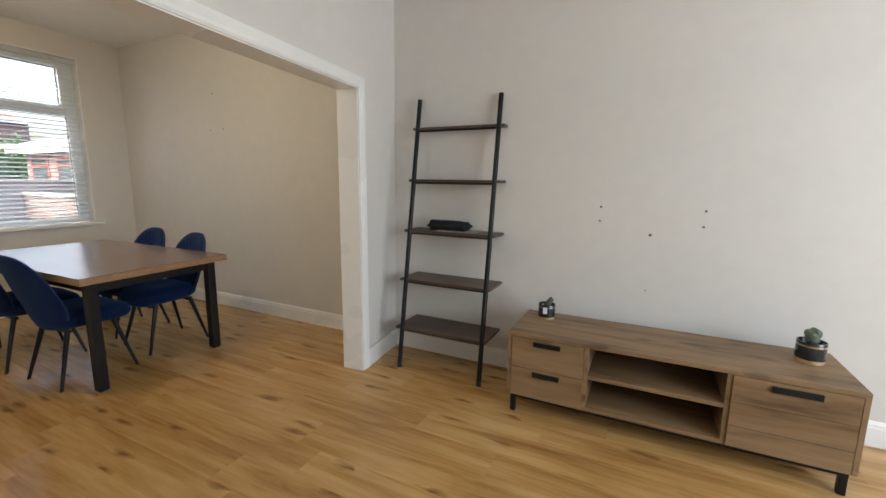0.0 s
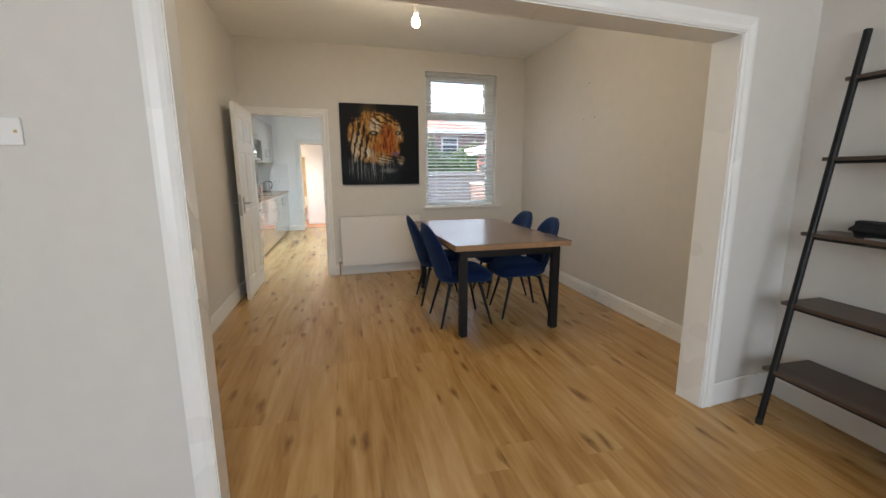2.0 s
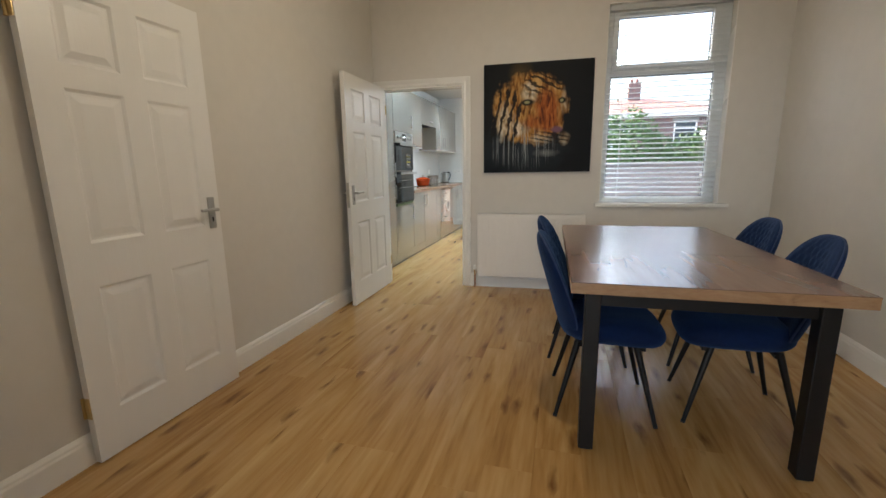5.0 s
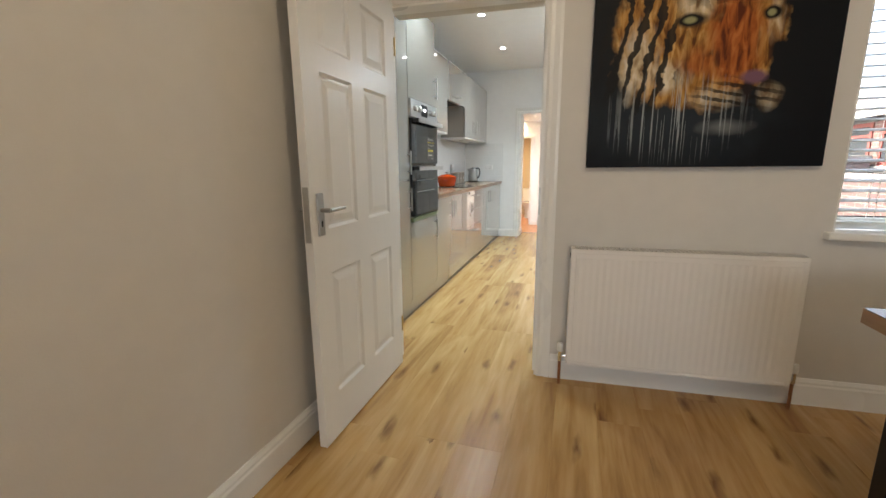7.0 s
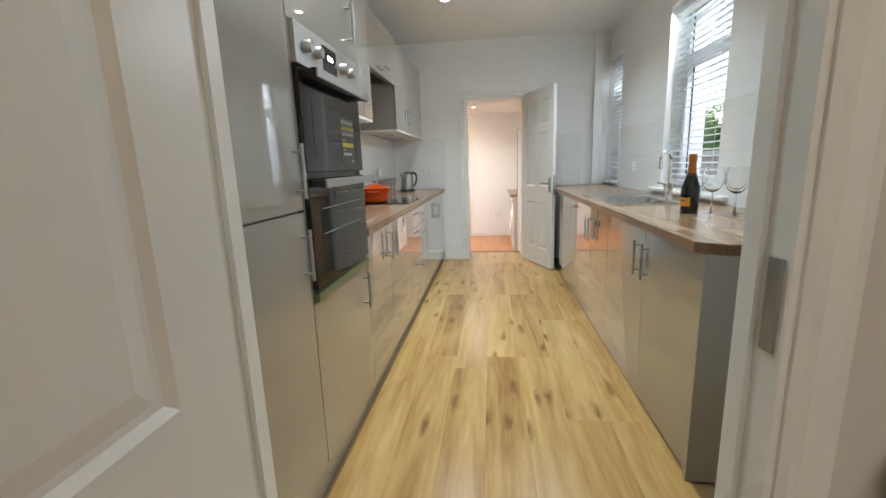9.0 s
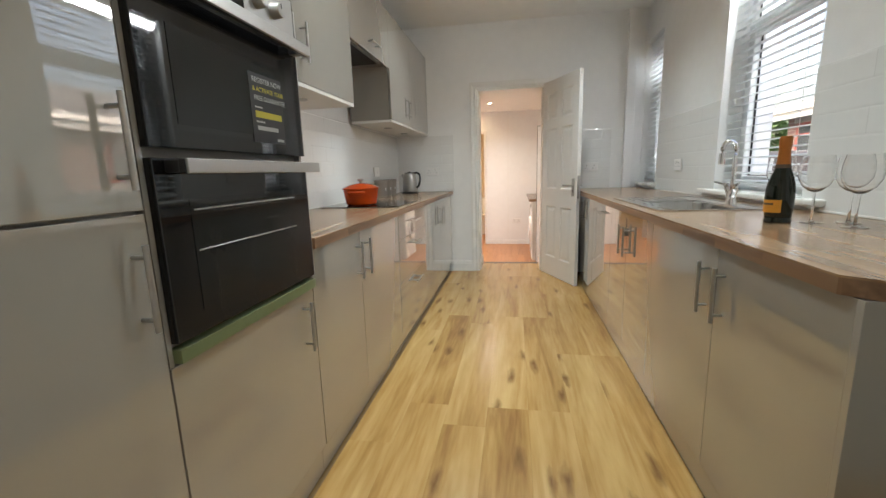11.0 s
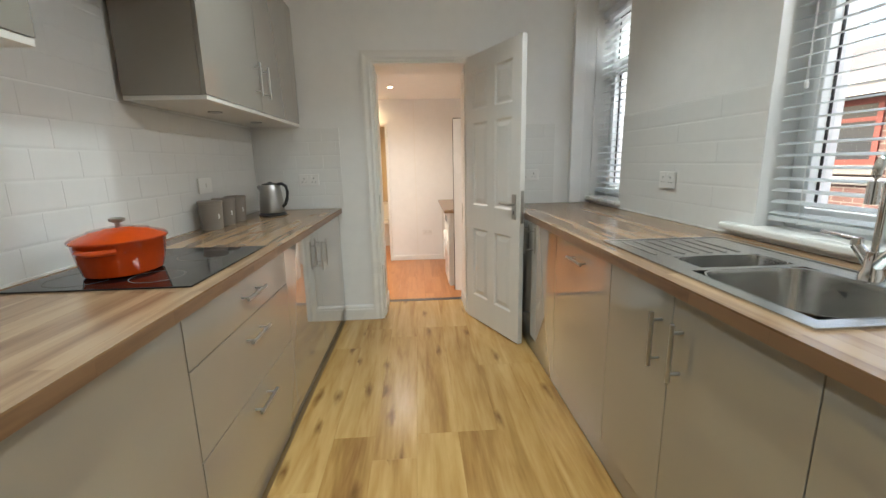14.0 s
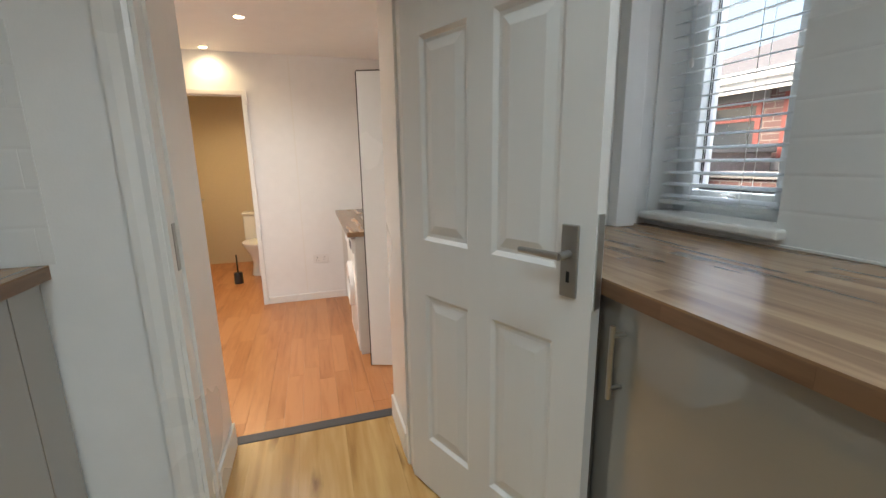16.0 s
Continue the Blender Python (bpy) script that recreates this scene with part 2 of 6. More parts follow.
    crown = op("MULTIPLY", bands(62, 6.0, 6.0, (0.1, 0, 0.2), 0.62), blob(0.56, 0.80, 0.24, 0.15, 0.4, 0.5))
    c = over(c, black, op("MULTIPLY", crown, 0.9))
    c = over(c, rust, blob(0.585, 0.545, 0.135, 0.235, 0.45, 0.5))
    c = over(c, rust, op("MULTIPLY", blob(0.45, 0.46, 0.11, 0.08, 0.6, 0.6), 0.8))
    c = over(c, cream, op("MULTIPLY", blob(0.73, 0.62, 0.035, 0.13, 0.6, 0.8), 0.7))
    c = over(c, cream, op("MULTIPLY", blob(0.53, 0.305, 0.135, 0.066, 0.6, 0.9), 0.6))
    c = over(c, cream, op("MULTIPLY", blob(0.74, 0.305, 0.058, 0.070, 0.6, 0.9), 0.6))
    c = over(c, black, op("MULTIPLY", op("MULTIPLY", bands(78, 9.0, 2.5, (0, 0, 0.02), 0.62), blob(0.62, 0.315, 0.24, 0.085, 0.5, 0.5)), 0.85))
    c = over(c, (0.020, 0.012, 0.012), blob(0.655, 0.335, 0.022, 0.075, 0.5, 0.5))
    c = over(c, (0.17, 0.085, 0.125), blob(0.675, 0.385, 0.062, 0.034, 0.5, 0.4))
    for x, z, w in ((0.405, 0.635, 0.075), (0.715, 0.640, 0.045)):
        c = over(c, black, blob(x, z, w, 0.034, 0.4, 0.7))
        c = over(c, (0.30, 0.29, 0.14), blob(x - 0.004, z, w * 0.45, 0.018, 0.5, 0.6))
    c = over(c, (0.16, 0.17, 0.17), op("MULTIPLY", blob(0.58, 0.175, 0.13, 0.04, 0.8, 0.8), 0.8))
    # drips
    dp = n.new("ShaderNodeMapping")
    dp.inputs["Scale"].default_value = (95, 1, 1.3)
    k.new(co.outputs["Object"], dp.inputs["Vector"])
    dn = n.new("ShaderNodeTexNoise")
    dn.inputs["Scale"].default_value, dn.inputs["Detail"].default_value = 1, 2
    k.new(dp.outputs["Vector"], dn.inputs["Vector"])
    c = over(c, (0.42, 0.46, 0.47), op("MULTIPLY", op("GREATER_THAN", dn.outputs["Fac"], 0.57), op("MULTIPLY", blob(0.36, 0.22, 0.33, 0.22, 0.6, 0.5), 0.62)))
    k.new(c, b.inputs["Base Color"])
    weave = n.new("ShaderNodeTexNoise")
    weave.inputs["Scale"].default_value = 120
    bp = n.new("ShaderNodeBump")
    bp.inputs["Strength"].default_value, bp.inputs["Distance"].default_value = 0.3, 0.002
    k.new(co.outputs["Object"], weave.inputs["Vector"]), k.new(weave.outputs["Fac"], bp.inputs["Height"]), k.new(bp.outputs["Normal"], b.inputs["Normal"])
    return mat


def brickwork(name):
    mat = bpy.data.materials.new(name)
    mat.use_nodes = True
    n, k = mat.node_tree.nodes, mat.node_tree.links
    b = n["Principled BSDF"]
    b.inputs["Roughness"].default_value = 0.9
    co = n.new("ShaderNodeTexCoord")
    sw = n.new("ShaderNodeMapping")
    sw.inputs["Rotation"].default_value = (radians(90), 0, 0)
    k.new(co.outputs["Object"], sw.inputs["Vector"])
    br = n.new("ShaderNodeTexBrick")
    br.inputs["Color1"].default_value, br.inputs["Color2"].default_value = (0.165, 0.095, 0.085, 1), (0.125, 0.078, 0.074, 1)
    br.inputs["Mortar"].default_value = (0.26, 0.24, 0.22, 1)
    br.inputs["Scale"].default_value, br.inputs["Mortar Size"].default_value = 1.0, 0.006
    br.inputs["Brick Width"].default_value, br.inputs["Row Height"].default_value = 0.225, 0.075
    k.new(sw.outputs["Vector"], br.inputs["Vector"]), k.new(br.outputs["Color"], b.inputs["Base Color"])
    bp = n.new("ShaderNodeBump")
    bp.inputs["Strength"].default_value = 0.4
    k.new(br.outputs["Fac"], bp.inputs["Height"]), k.new(bp.outputs["Normal"], b.inputs["Normal"])
    return mat


PAINT = material("greige wall paint", (0.66, 0.63, 0.585), 0.62, vary=0.035, scale=3, bump=0.10, bump_scale=180)
WHITE_WALL = material("white wall paint", (0.84, 0.84, 0.83), 0.6, vary=0.03, scale=3, bump=0.08, bump_scale=180)
CEILING = material("ceiling paint", (0.86, 0.86, 0.84), 0.75, vary=0.025, scale=2, bump=0.08, bump_scale=120)
GLOSSWHITE = material("white gloss paint", (0.82, 0.81, 0.78), 0.28, vary=0.02, scale=4, bump=0.04, bump_scale=40)
DOORWHITE = material("white door paint", (0.80, 0.79, 0.77), 0.34, vary=0.02, scale=5, bump=0.10, bump_scale=90, stretch=(1, 1, 0.12))
UPVC = material("white upvc", (0.84, 0.86, 0.86), 0.25, vary=0.015)
SLAT = material("white blind slat", (0.82, 0.83, 0.82), 0.35, vary=0.02)
sn, sk = SLAT.node_tree.nodes, SLAT.node_tree.links
thin, blend = sn.new("ShaderNodeBsdfTranslucent"), sn.new("ShaderNodeMixShader")
thin.inputs["Color"].default_value, blend.inputs["Fac"].default_value = (0.74, 0.77, 0.79, 1), 0.38
sk.new(sn["Principled BSDF"].outputs[0], blend.inputs[1]), sk.new(thin.outputs[0], blend.inputs[2])
sk.new(blend.outputs[0], sn["Material Output"].inputs["Surface"])
CORD = material("blind cord", (0.8, 0.8, 0.78), 0.8, vary=0.0)
OAK = wood("oak laminate", (0.265, 0.128, 0.037), (0.43, 0.240, 0.078), (0.57, 0.365, 0.145), rough=0.26, knots=0.85, tone=0.12, bump=0.03, along=(1.0, 10, 10), lo=0.44, hi=0.98, flat=True)
SUBFLOOR = material("dark floor joint", (0.20, 0.12, 0.045), 0.7)
VINYL = wood("red-brown wood floor", (0.27, 0.095, 0.030), (0.42, 0.165, 0.055), (0.52, 0.23, 0.09), rough=0.3, tone=0.3, island=True, along=(1.5, 14, 14))
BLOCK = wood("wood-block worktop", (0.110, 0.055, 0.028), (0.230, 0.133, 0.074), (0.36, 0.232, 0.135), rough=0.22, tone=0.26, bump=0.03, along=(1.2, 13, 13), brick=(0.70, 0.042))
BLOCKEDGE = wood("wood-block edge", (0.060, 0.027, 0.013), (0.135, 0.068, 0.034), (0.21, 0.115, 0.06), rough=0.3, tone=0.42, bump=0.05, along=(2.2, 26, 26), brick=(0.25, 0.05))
TVWOOD = wood("rustic oak board", (0.085, 0.047, 0.020), (0.215, 0.130, 0.062), (0.30, 0.195, 0.10), rough=0.5, knots=0.85, tone=0.12, along=(1.2, 12, 12))
TABLEWOOD = wood("brown oak tabletop", (0.125, 0.075, 0.056), (0.175, 0.108, 0.080), (0.215, 0.138, 0.104), rough=0.24, tone=0.25, along=(1.1, 11, 11), brick=(3.0, 0.26))
TABLEEDGE = wood("brown oak edge", (0.17, 0.085, 0.042), (0.30, 0.17, 0.085), (0.38, 0.23, 0.12), rough=0.35, along=(1.5, 10, 30))
SHELFWOOD = wood("dark walnut shelf", (0.030, 0.018, 0.013), (0.058, 0.036, 0.026), (0.09, 0.058, 0.042), rough=0.42, along=(1.4, 16, 16))
BLACKMETAL = material("black powder-coated steel", (0.008, 0.0078, 0.0078), 0.45, spec=0.3, vary=0.1, bump=0.05, bump_scale=200)
VELVET = material("navy blue velvet", (0.0040, 0.0140, 0.058), 0.85, spec=0.2, vary=0.22, scale=14, bump=0.25, bump_scale=350)
VELVET.node_tree.nodes["Principled BSDF"].inputs["Sheen Weight"].default_value = 0.22
VELVET.node_tree.nodes["Principled BSDF"].inputs["Sheen Tint"].default_value = (0.15, 0.35, 0.8, 1)
PIPING = material("blue piping", (0.010, 0.030, 0.105), 0.7, vary=0.1)
CASHMERE = material("gloss cashmere door", (0.295, 0.274, 0.242), 0.01, vary=0.012, scale=3, coat=1.0, spec=0.75)
CASHMERE.node_tree.nodes["Principled BSDF"].inputs["Coat IOR"].default_value = 1.75
CARCASS = material("cashmere board", (0.29, 0.27, 0.238), 0.4, vary=0.02)
UNDER = material("white unit board", (0.72, 0.70, 0.66), 0.5, vary=0.02)
STEEL = material("brushed steel", (0.46, 0.455, 0.44), 0.36, metal=1.0, vary=0.03, scale=3)
SINKSTEEL = material("satin sink steel", (0.55, 0.55, 0.54), 0.25, metal=1.0, vary=0.04, scale=4)
CHROME = material("chrome", (0.80, 0.80, 0.80), 0.07, metal=1.0, vary=0.0)
BLACKGLASS = material("black oven glass", (0.006, 0.006, 0.007), 0.035, vary=0.0, spec=0.6)
BLACKPLASTIC = material("black plastic", (0.015, 0.015, 0.016), 0.35, vary=0.05)
FILM = material("green protective film", (0.135, 0.175, 0.085), 0.3, vary=0.05)
TILE = material("white metro tile glaze", (0.80, 0.80, 0.785), 0.07, vary=0.02, scale=6, bump=0.05, bump_scale=9, random=0.3)
GROUT = material("pale grout", (0.74, 0.735, 0.71), 0.85, vary=0.06, scale=20)
RADIATOR = material("white radiator enamel", (0.80, 0.77, 0.73), 0.33, vary=0.015)
COPPER = material("copper pipe", (0.45, 0.22, 0.12), 0.35, metal=1.0, vary=0.1)
BRASS = material("brass", (0.55, 0.42, 0.20), 0.3, metal=1.0, vary=0.05)
SOCKET = material("white plastic", (0.80, 0.79, 0.77), 0.3, vary=0.01)
DARK = material("dark slot and shelf shade", (0.02, 0.02, 0.02), 0.6, vary=0.0)
FIXING = material("grey wall plug", (0.26, 0.235, 0.215), 0.6, vary=0.1)
ORANGE = material("orange cast-iron enamel", (0.52, 0.055, 0.006), 0.14, vary=0.10, scale=10, coat=0.4)
CANISTER = material("taupe stoneware", (0.27, 0.235, 0.205), 0.55, vary=0.06, scale=10)
BOTTLE = material("dark green bottle glass", (0.007, 0.009, 0.005), 0.06, vary=0.0)
FOIL = material("orange foil", (0.42, 0.135, 0.025), 0.35, metal=0.4, vary=0.12, scale=30, bump=0.4, bump_scale=120)
LABEL = material("orange bottle label", (0.55, 0.22, 0.02), 0.5, vary=0.04)
LABELDARK = material("label print", (0.06, 0.03, 0.015), 0.5, vary=0.0)
GLASS = material("drinking glass", (1, 1, 1), 0.0, vary=0.0, trans=1.0, ior=1.45)
PANE = material("window glass", (1, 1, 1), 0.0, vary=0.0, trans=1.0, ior=1.05)
LAMPON = material("lit bulb", (1.0, 0.78, 0.48), 0.3, vary=0.0, emit=14.0)
SPOTON = material("lit downlight lens", (1.0, 0.97, 0.92), 0.3, vary=0.0, emit=9.0)
DIGIT = material("oven clock digits", (0.85, 0.95, 1.0), 0.4, vary=0.0, emit=2.0)
YELLOW = material("yellow sticker print", (0.46, 0.38, 0.03), 0.5, vary=0.0)
PALEPRINT = material("pale sticker print", (0.38, 0.38, 0.37), 0.5, vary=0.0)
CERAMIC = material("white ceramic", (0.82, 0.80, 0.75), 0.12, vary=0.01)
TANWALL = material("tan wall paint", (0.62, 0.52, 0.38), 0.7, vary=0.03, bump=0.05)
STRIP = material("dark threshold strip", (0.045, 0.045, 0.05), 0.5, vary=0.3, scale=30)
CACTUS = material("cactus green", (0.13, 0.15, 0.105), 0.7, vary=0.3, scale=60, bump=0.5, bump_scale=150)
POT = material("black glazed pot", (0.02, 0.02, 0.022), 0.15, vary=0.1)
CORK = material("cork base", (0.42, 0.28, 0.14), 0.8, vary=0.2, scale=60)
TAG = material("white card tag", (0.8, 0.8, 0.78), 0.7, vary=0.0)
FABRIC = material("black folded cloth", (0.012, 0.012, 0.013), 0.9, vary=0.3, scale=20, bump=0.6, bump_scale=40)
PAPER = material("grey papers", (0.30, 0.29, 0.28), 0.6, vary=0.1)
PAINTING = canvas_paint("painted canvas")
BRICK = brickwork("red brickwork")
SLATE = material("grey slate", (0.13, 0.125, 0.13), 0.75, vary=0.25, scale=6, bump=0.4, bump_scale=8)
ROOFTILE = material("red roof tile", (0.20, 0.10, 0.085), 0.8, vary=0.2, scale=6, bump=0.5, bump_scale=8)
STONE = material("grey garden wall", (0.27, 0.24, 0.225), 0.9, vary=0.25, scale=5, bump=0.5, bump_scale=15)
COPING = material("pale coping stone", (0.27, 0.265, 0.255), 0.85, vary=0.12)
LEAF = material("hedge leaf", (0.065, 0.13, 0.035), 0.6, vary=0.35, scale=3)
PAVING = material("yard paving", (0.22, 0.21, 0.20), 0.9, vary=0.2, scale=4, bump=0.3)
REDFRAME = material("red window frame", (0.20, 0.055, 0.047), 0.5, vary=0.1)
OVENGLASS = material("smoked oven window", (0.012, 0.013, 0.013), 0.05, vary=0.0)
FARGLASS = material("dark far window", (0.05, 0.06, 0.07), 0.08, vary=0.05)


# ---- helpers for things ----
def box(bm, x0, x1, y0, y1, z0, z1, bevel=0.0):
    v = [bm.verts.new((x, y, z)) for x in (x0, x1) for y in (y0, y1) for z in (z0, z1)]
    f = [bm.faces.new([v[i] for i in q]) for q in ((0, 1, 3, 2), (4, 6, 7, 5), (0, 4, 5, 1), (2, 3, 7, 6), (0, 2, 6, 4), (1, 5, 7, 3))]
    if bevel:
        e = list({e for q in f for e in q.edges})
        bmesh.ops.bevel(bm, geom=e, offset=bevel, segments=2, affect="EDGES", profile=0.5)
    return bm


def boxes(*list_of, bevel=0.0):
    bm = bmesh.new()
    for b in list_of:
        box(bm, *b, bevel=bevel)
    return bm


def holed(x0, x1, y0, y1, z0, z1, holes, upright=False):
    """A slab with rectangular holes, in one connected mesh; upright turns its plane from xy to xz."""
    xs = sorted({x0, x1, *[v for h in holes for v in h[:2]]})
    ys = sorted({y0, y1, *[v for h in holes for v in h[2:]]})
    bm, vs = bmesh.new(), {}

    def at(i, j, z):
        if (i, j, z) not in vs:
            vs[i, j, z] = bm.verts.new((xs[i], z, ys[j]) if upright else (xs[i], ys[j], z))
        return vs[i, j, z]

    def full(i, j):
        if not (0 <= i < len(xs) - 1 and 0 <= j < len(ys) - 1):
            return False
        cx, cy = (xs[i] + xs[i + 1]) / 2, (ys[j] + ys[j + 1]) / 2
        return not any(h[0] < cx < h[1] and h[2] < cy < h[3] for h in holes)

    for i in range(len(xs) - 1):
        for j in range(len(ys) - 1):
            if full(i, j):
                for z in (z0, z1):
                    bm.faces.new((at(i, j, z), at(i + 1, j, z), at(i + 1, j + 1, z), at(i, j + 1, z)))
                for di, dj, a, b in ((-1, 0, (i, j), (i, j + 1)), (1, 0, (i + 1, j), (i + 1, j + 1)), (0, -1, (i, j), (i + 1, j)), (0, 1, (i, j + 1), (i + 1, j + 1))):
                    if not full(i + di, j + dj):
                        bm.faces.new((at(*a, z0), at(*b, z0), at(*b, z1), at(*a, z1)))
    return bm


def rod(bm, a, b, r0, r1=None, seg=12):
    a, b = Vector(a), Vector(b)
    q = (b - a).to_track_quat("Z", "Y").to_matrix().to_4x4()
    bmesh.ops.create_cone(bm, cap_ends=True, segments=seg, radius1=r0, radius2=r0 if r1 is None else r1, depth=(b - a).length, matrix=Matrix.Translation((a + b) / 2) @ q)
    return bm


def rods(*list_of, seg=12):
    bm = bmesh.new()
    for r in list_of:
        rod(bm, *r, seg=seg)
    return bm


def lathe(profile, seg=28, sx=1.0, sy=1.0):
    """A turned shape from (radius, height) pairs."""
    bm = bmesh.new()
    rings = []
    for r, z in profile:
        if r < 1e-5:
            rings.append([bm.verts.new((0, 0, z))])
        else:
            rings.append([bm.verts.new((sx * r * math.cos(2 * math.pi * i / seg), sy * r * math.sin(2 * math.pi * i / seg), z)) for i in range(seg)])
    for a, b in zip(rings, rings[1:]):
        for i in range(seg):
            j = (i + 1) % seg
            if len(a) == 1 and len(b) > 1:
                bm.faces.new((a[0], b[i], b[j]))
            elif len(b) == 1 and len(a) > 1:
                bm.faces.new((a[i], b[0], a[j]))
            elif len(a) > 1:
                bm.faces.new((a[i], b[i], b[j], a[j]))
    bmesh.ops.recalc_face_normals(bm, faces=bm.faces)
    return bm


def tube(points, r, seg=10):
    bm = bmesh.new()
    rings = []
    pts = [Vector(p) for p in points]
    for i, p in enumerate(pts):
        d = (pts[min(i + 1, len(pts) - 1)] - pts[max(i - 1, 0)]).normalized()
        q = d.to_track_quat("Z", "Y")
        rings.append([bm.verts.new(p + q @ Vector((r * math.cos(2 * math.pi * k / seg), r * math.sin(2 * math.pi * k / seg), 0))) for k in range(seg)])
    for a, b in zip(rings, rings[1:]):
        for k in range(seg):
            bm.faces.new((a[k], a[(k + 1) % seg], b[(k + 1) % seg], b[k]))
    bm.faces.new(rings[0]), bm.faces.new(rings[-1])
    bmesh.ops.recalc_face_normals(bm, faces=bm.faces)
    return bm


def mesh_of(name, bm, mat, smooth=False):
    bmesh.ops.recalc_face_normals(bm, faces=bm.faces)
    me = bpy.data.meshes.new(name)
    bm.to_mesh(me)
    bm.free()
    me.materials.append(mat)
    if smooth:
        me.shade_smooth()
        me.set_sharp_from_angle(angle=radians(40))
    return me


def part(name, bm, mat, parent, label="", smooth=False, m=None):
    ob = new(name, bm if isinstance(bm, bpy.types.Mesh) else mesh_of(name, bm, mat, smooth))
    ob.parent = parent
    if m is not None:
        ob.matrix_basis = m
    return tagged(ob, label)


def thing(name, m, label, category, group="", kind=""):
    ob = new(name)
    ob.empty_display_size = 0.1
    ob.matrix_basis = m
    return tagged(ob, label, category, group, kind)


def solid(name, bm, mat, m=None, label="", category="", kind="", smooth=False, group=""):
    ob = new(name, mesh_of(name, bm, mat, smooth))
    if m is not None:
        ob.matrix_basis = m
    return tagged(ob, label, category, group, kind)


def structure(name, bm, mat, m=None, label="", category=""):
    return solid(name, bm, mat, m, label, category or name.split("_")[0], "structure")


# ---- the shell ----
TOP = 2.81
KTOP = 2.62
YB = 3.645     # wall behind the television bench
YD = 3.695     # wall beside the dining table
YL = 0.095     # wall behind the dining doors
XD = -5.90     # wall with the painting
XE = -10.52    # end wall of the kitchen
YK = -0.63     # kitchen wall behind the hob
YR = 1.945     # kitchen wall with the windows
UTOP = 2.12    # utility ceiling
UZ = -0.20     # utility floor

# the wall with the painting is not square to the long walls either
SKEW = pose(XD, 1.52, 0, 0, 0, 3.6) @ pose(-XD, -1.52, 0)
wall_back = structure("wall_north", boxes((-2.3, 3.0, YB, YB + 0.25, -0.1, TOP), (-6.5, -2.3, YD, YD + 0.2, -0.1, TOP)), PAINT, label="long greige painted wall of the open-plan rooms", category="wall")
structure("wall_south_living", boxes((-2.3, 3.0, -0.25, -0.03, -0.1, TOP)), PAINT, label="greige painted living room wall", category="wall")
structure("wall_south_dining", boxes((-5.98, -2.2, YL - 0.2, YL, -0.1, TOP)), PAINT, label="greige painted dining room side wall", category="wall")
structure("wall_east", boxes((3.0, 3.25, -0.25, 0.55, -0.1, TOP), (3.0, 3.25, 2.95, YB + 0.2, -0.1, TOP), (3.0, 3.25, 0.55, 2.95, -0.1, 0.7), (3.0, 3.25, 0.55, 2.95, 2.45, TOP)), PAINT, label="living room front wall with a wide window opening", category="wall")
# the knocked-through wall, which stands slightly askew
ASKEW = pose(-2.2, 3.105, 0, 0, 0, 6.4)
structure("wall_opening", boxes((-0.15, 0, -3.2, -2.39, -0.1, TOP), (-0.15, 0, 0, 0.62, -0.1, TOP), (-0.15, 0, -2.39, 0, 1.945, TOP)), PAINT, ASKEW, "pale painted wall with a wide square opening", "wall")
structure("wall_dining_back", boxes((XD - 0.1, XD, YL - 0.2, 0.16, -0.1, TOP), (XD - 0.1, XD, 1.0, 1.95, -0.1, TOP), (XD - 0.22, XD, 0.16, 1.0, 1.985, TOP)), PAINT, SKEW, label="greige painted wall with the kitchen doorway", category="wall")
structure("wall_dining_window", boxes((XD - 0.3, XD, 1.95, 2.29, -0.1, TOP), (XD - 0.3, XD, 3.28, YD + 0.1, -0.1, TOP), (XD - 0.3, XD, 2.29, 3.28, -0.1, 0.84), (XD - 0.3, XD, 2.29, 3.28, 2.575, TOP)), PAINT, SKEW, label="greige painted outer wall with a tall window opening", category="wall")
structure("wall_kitchen_side", boxes((XD - 0.1, XD - 0.003, YK, YL - 0.2, 0, KTOP)), WHITE_WALL, label="white painted kitchen wall return", category="wall")
wall_hob = structure("wall_kitchen_hob", boxes((XE - 0.40, XD - 0.1, YK - 0.2, YK, -0.3, TOP)), WHITE_WALL, label="white painted kitchen wall behind the hob", category="wall")
W1, W2 = (-8.86, -8.0), (-10.51, -10.02)
wall_sink = structure("wall_kitchen_sink", holed(XE - 0.40, XD - 0.1, -0.3, TOP, YR, YR + 0.3, [(*W1, 0.93, 2.30), (*W2, 0.93, 2.30)], True), WHITE_WALL, label="white painted kitchen wall with two window openings", category="wall")
wall_end = structure("wall_kitchen_end", boxes((XE - 0.40, XE, YK, 0.27, -0.3, TOP), (XE - 0.40, XE, 0.98, YR, -0.3, TOP), (XE - 0.40, XE, 0.27, 0.98, 1.965, TOP)), WHITE_WALL, label="white painted kitchen end wall with a doorway", category="wall")
structure("boxing", boxes((XE, XE + 0.05, 1.765, 1.85, 0.911, KTOP), bevel=0.003), WHITE_WALL, label="white painted pipe boxing in the corner", category="boxing")
structure("ceiling_living", boxes((-6.5, 3.2, -0.25, YD + 0.2, TOP, TOP + 0.12)), CEILING, label="white painted flat ceiling", category="ceiling")
structure("ceiling_kitchen", boxes((XE, XD - 0.1, YK, YR, KTOP, KTOP + 0.1)), CEILING, label="white painted kitchen ceiling", category="ceiling")
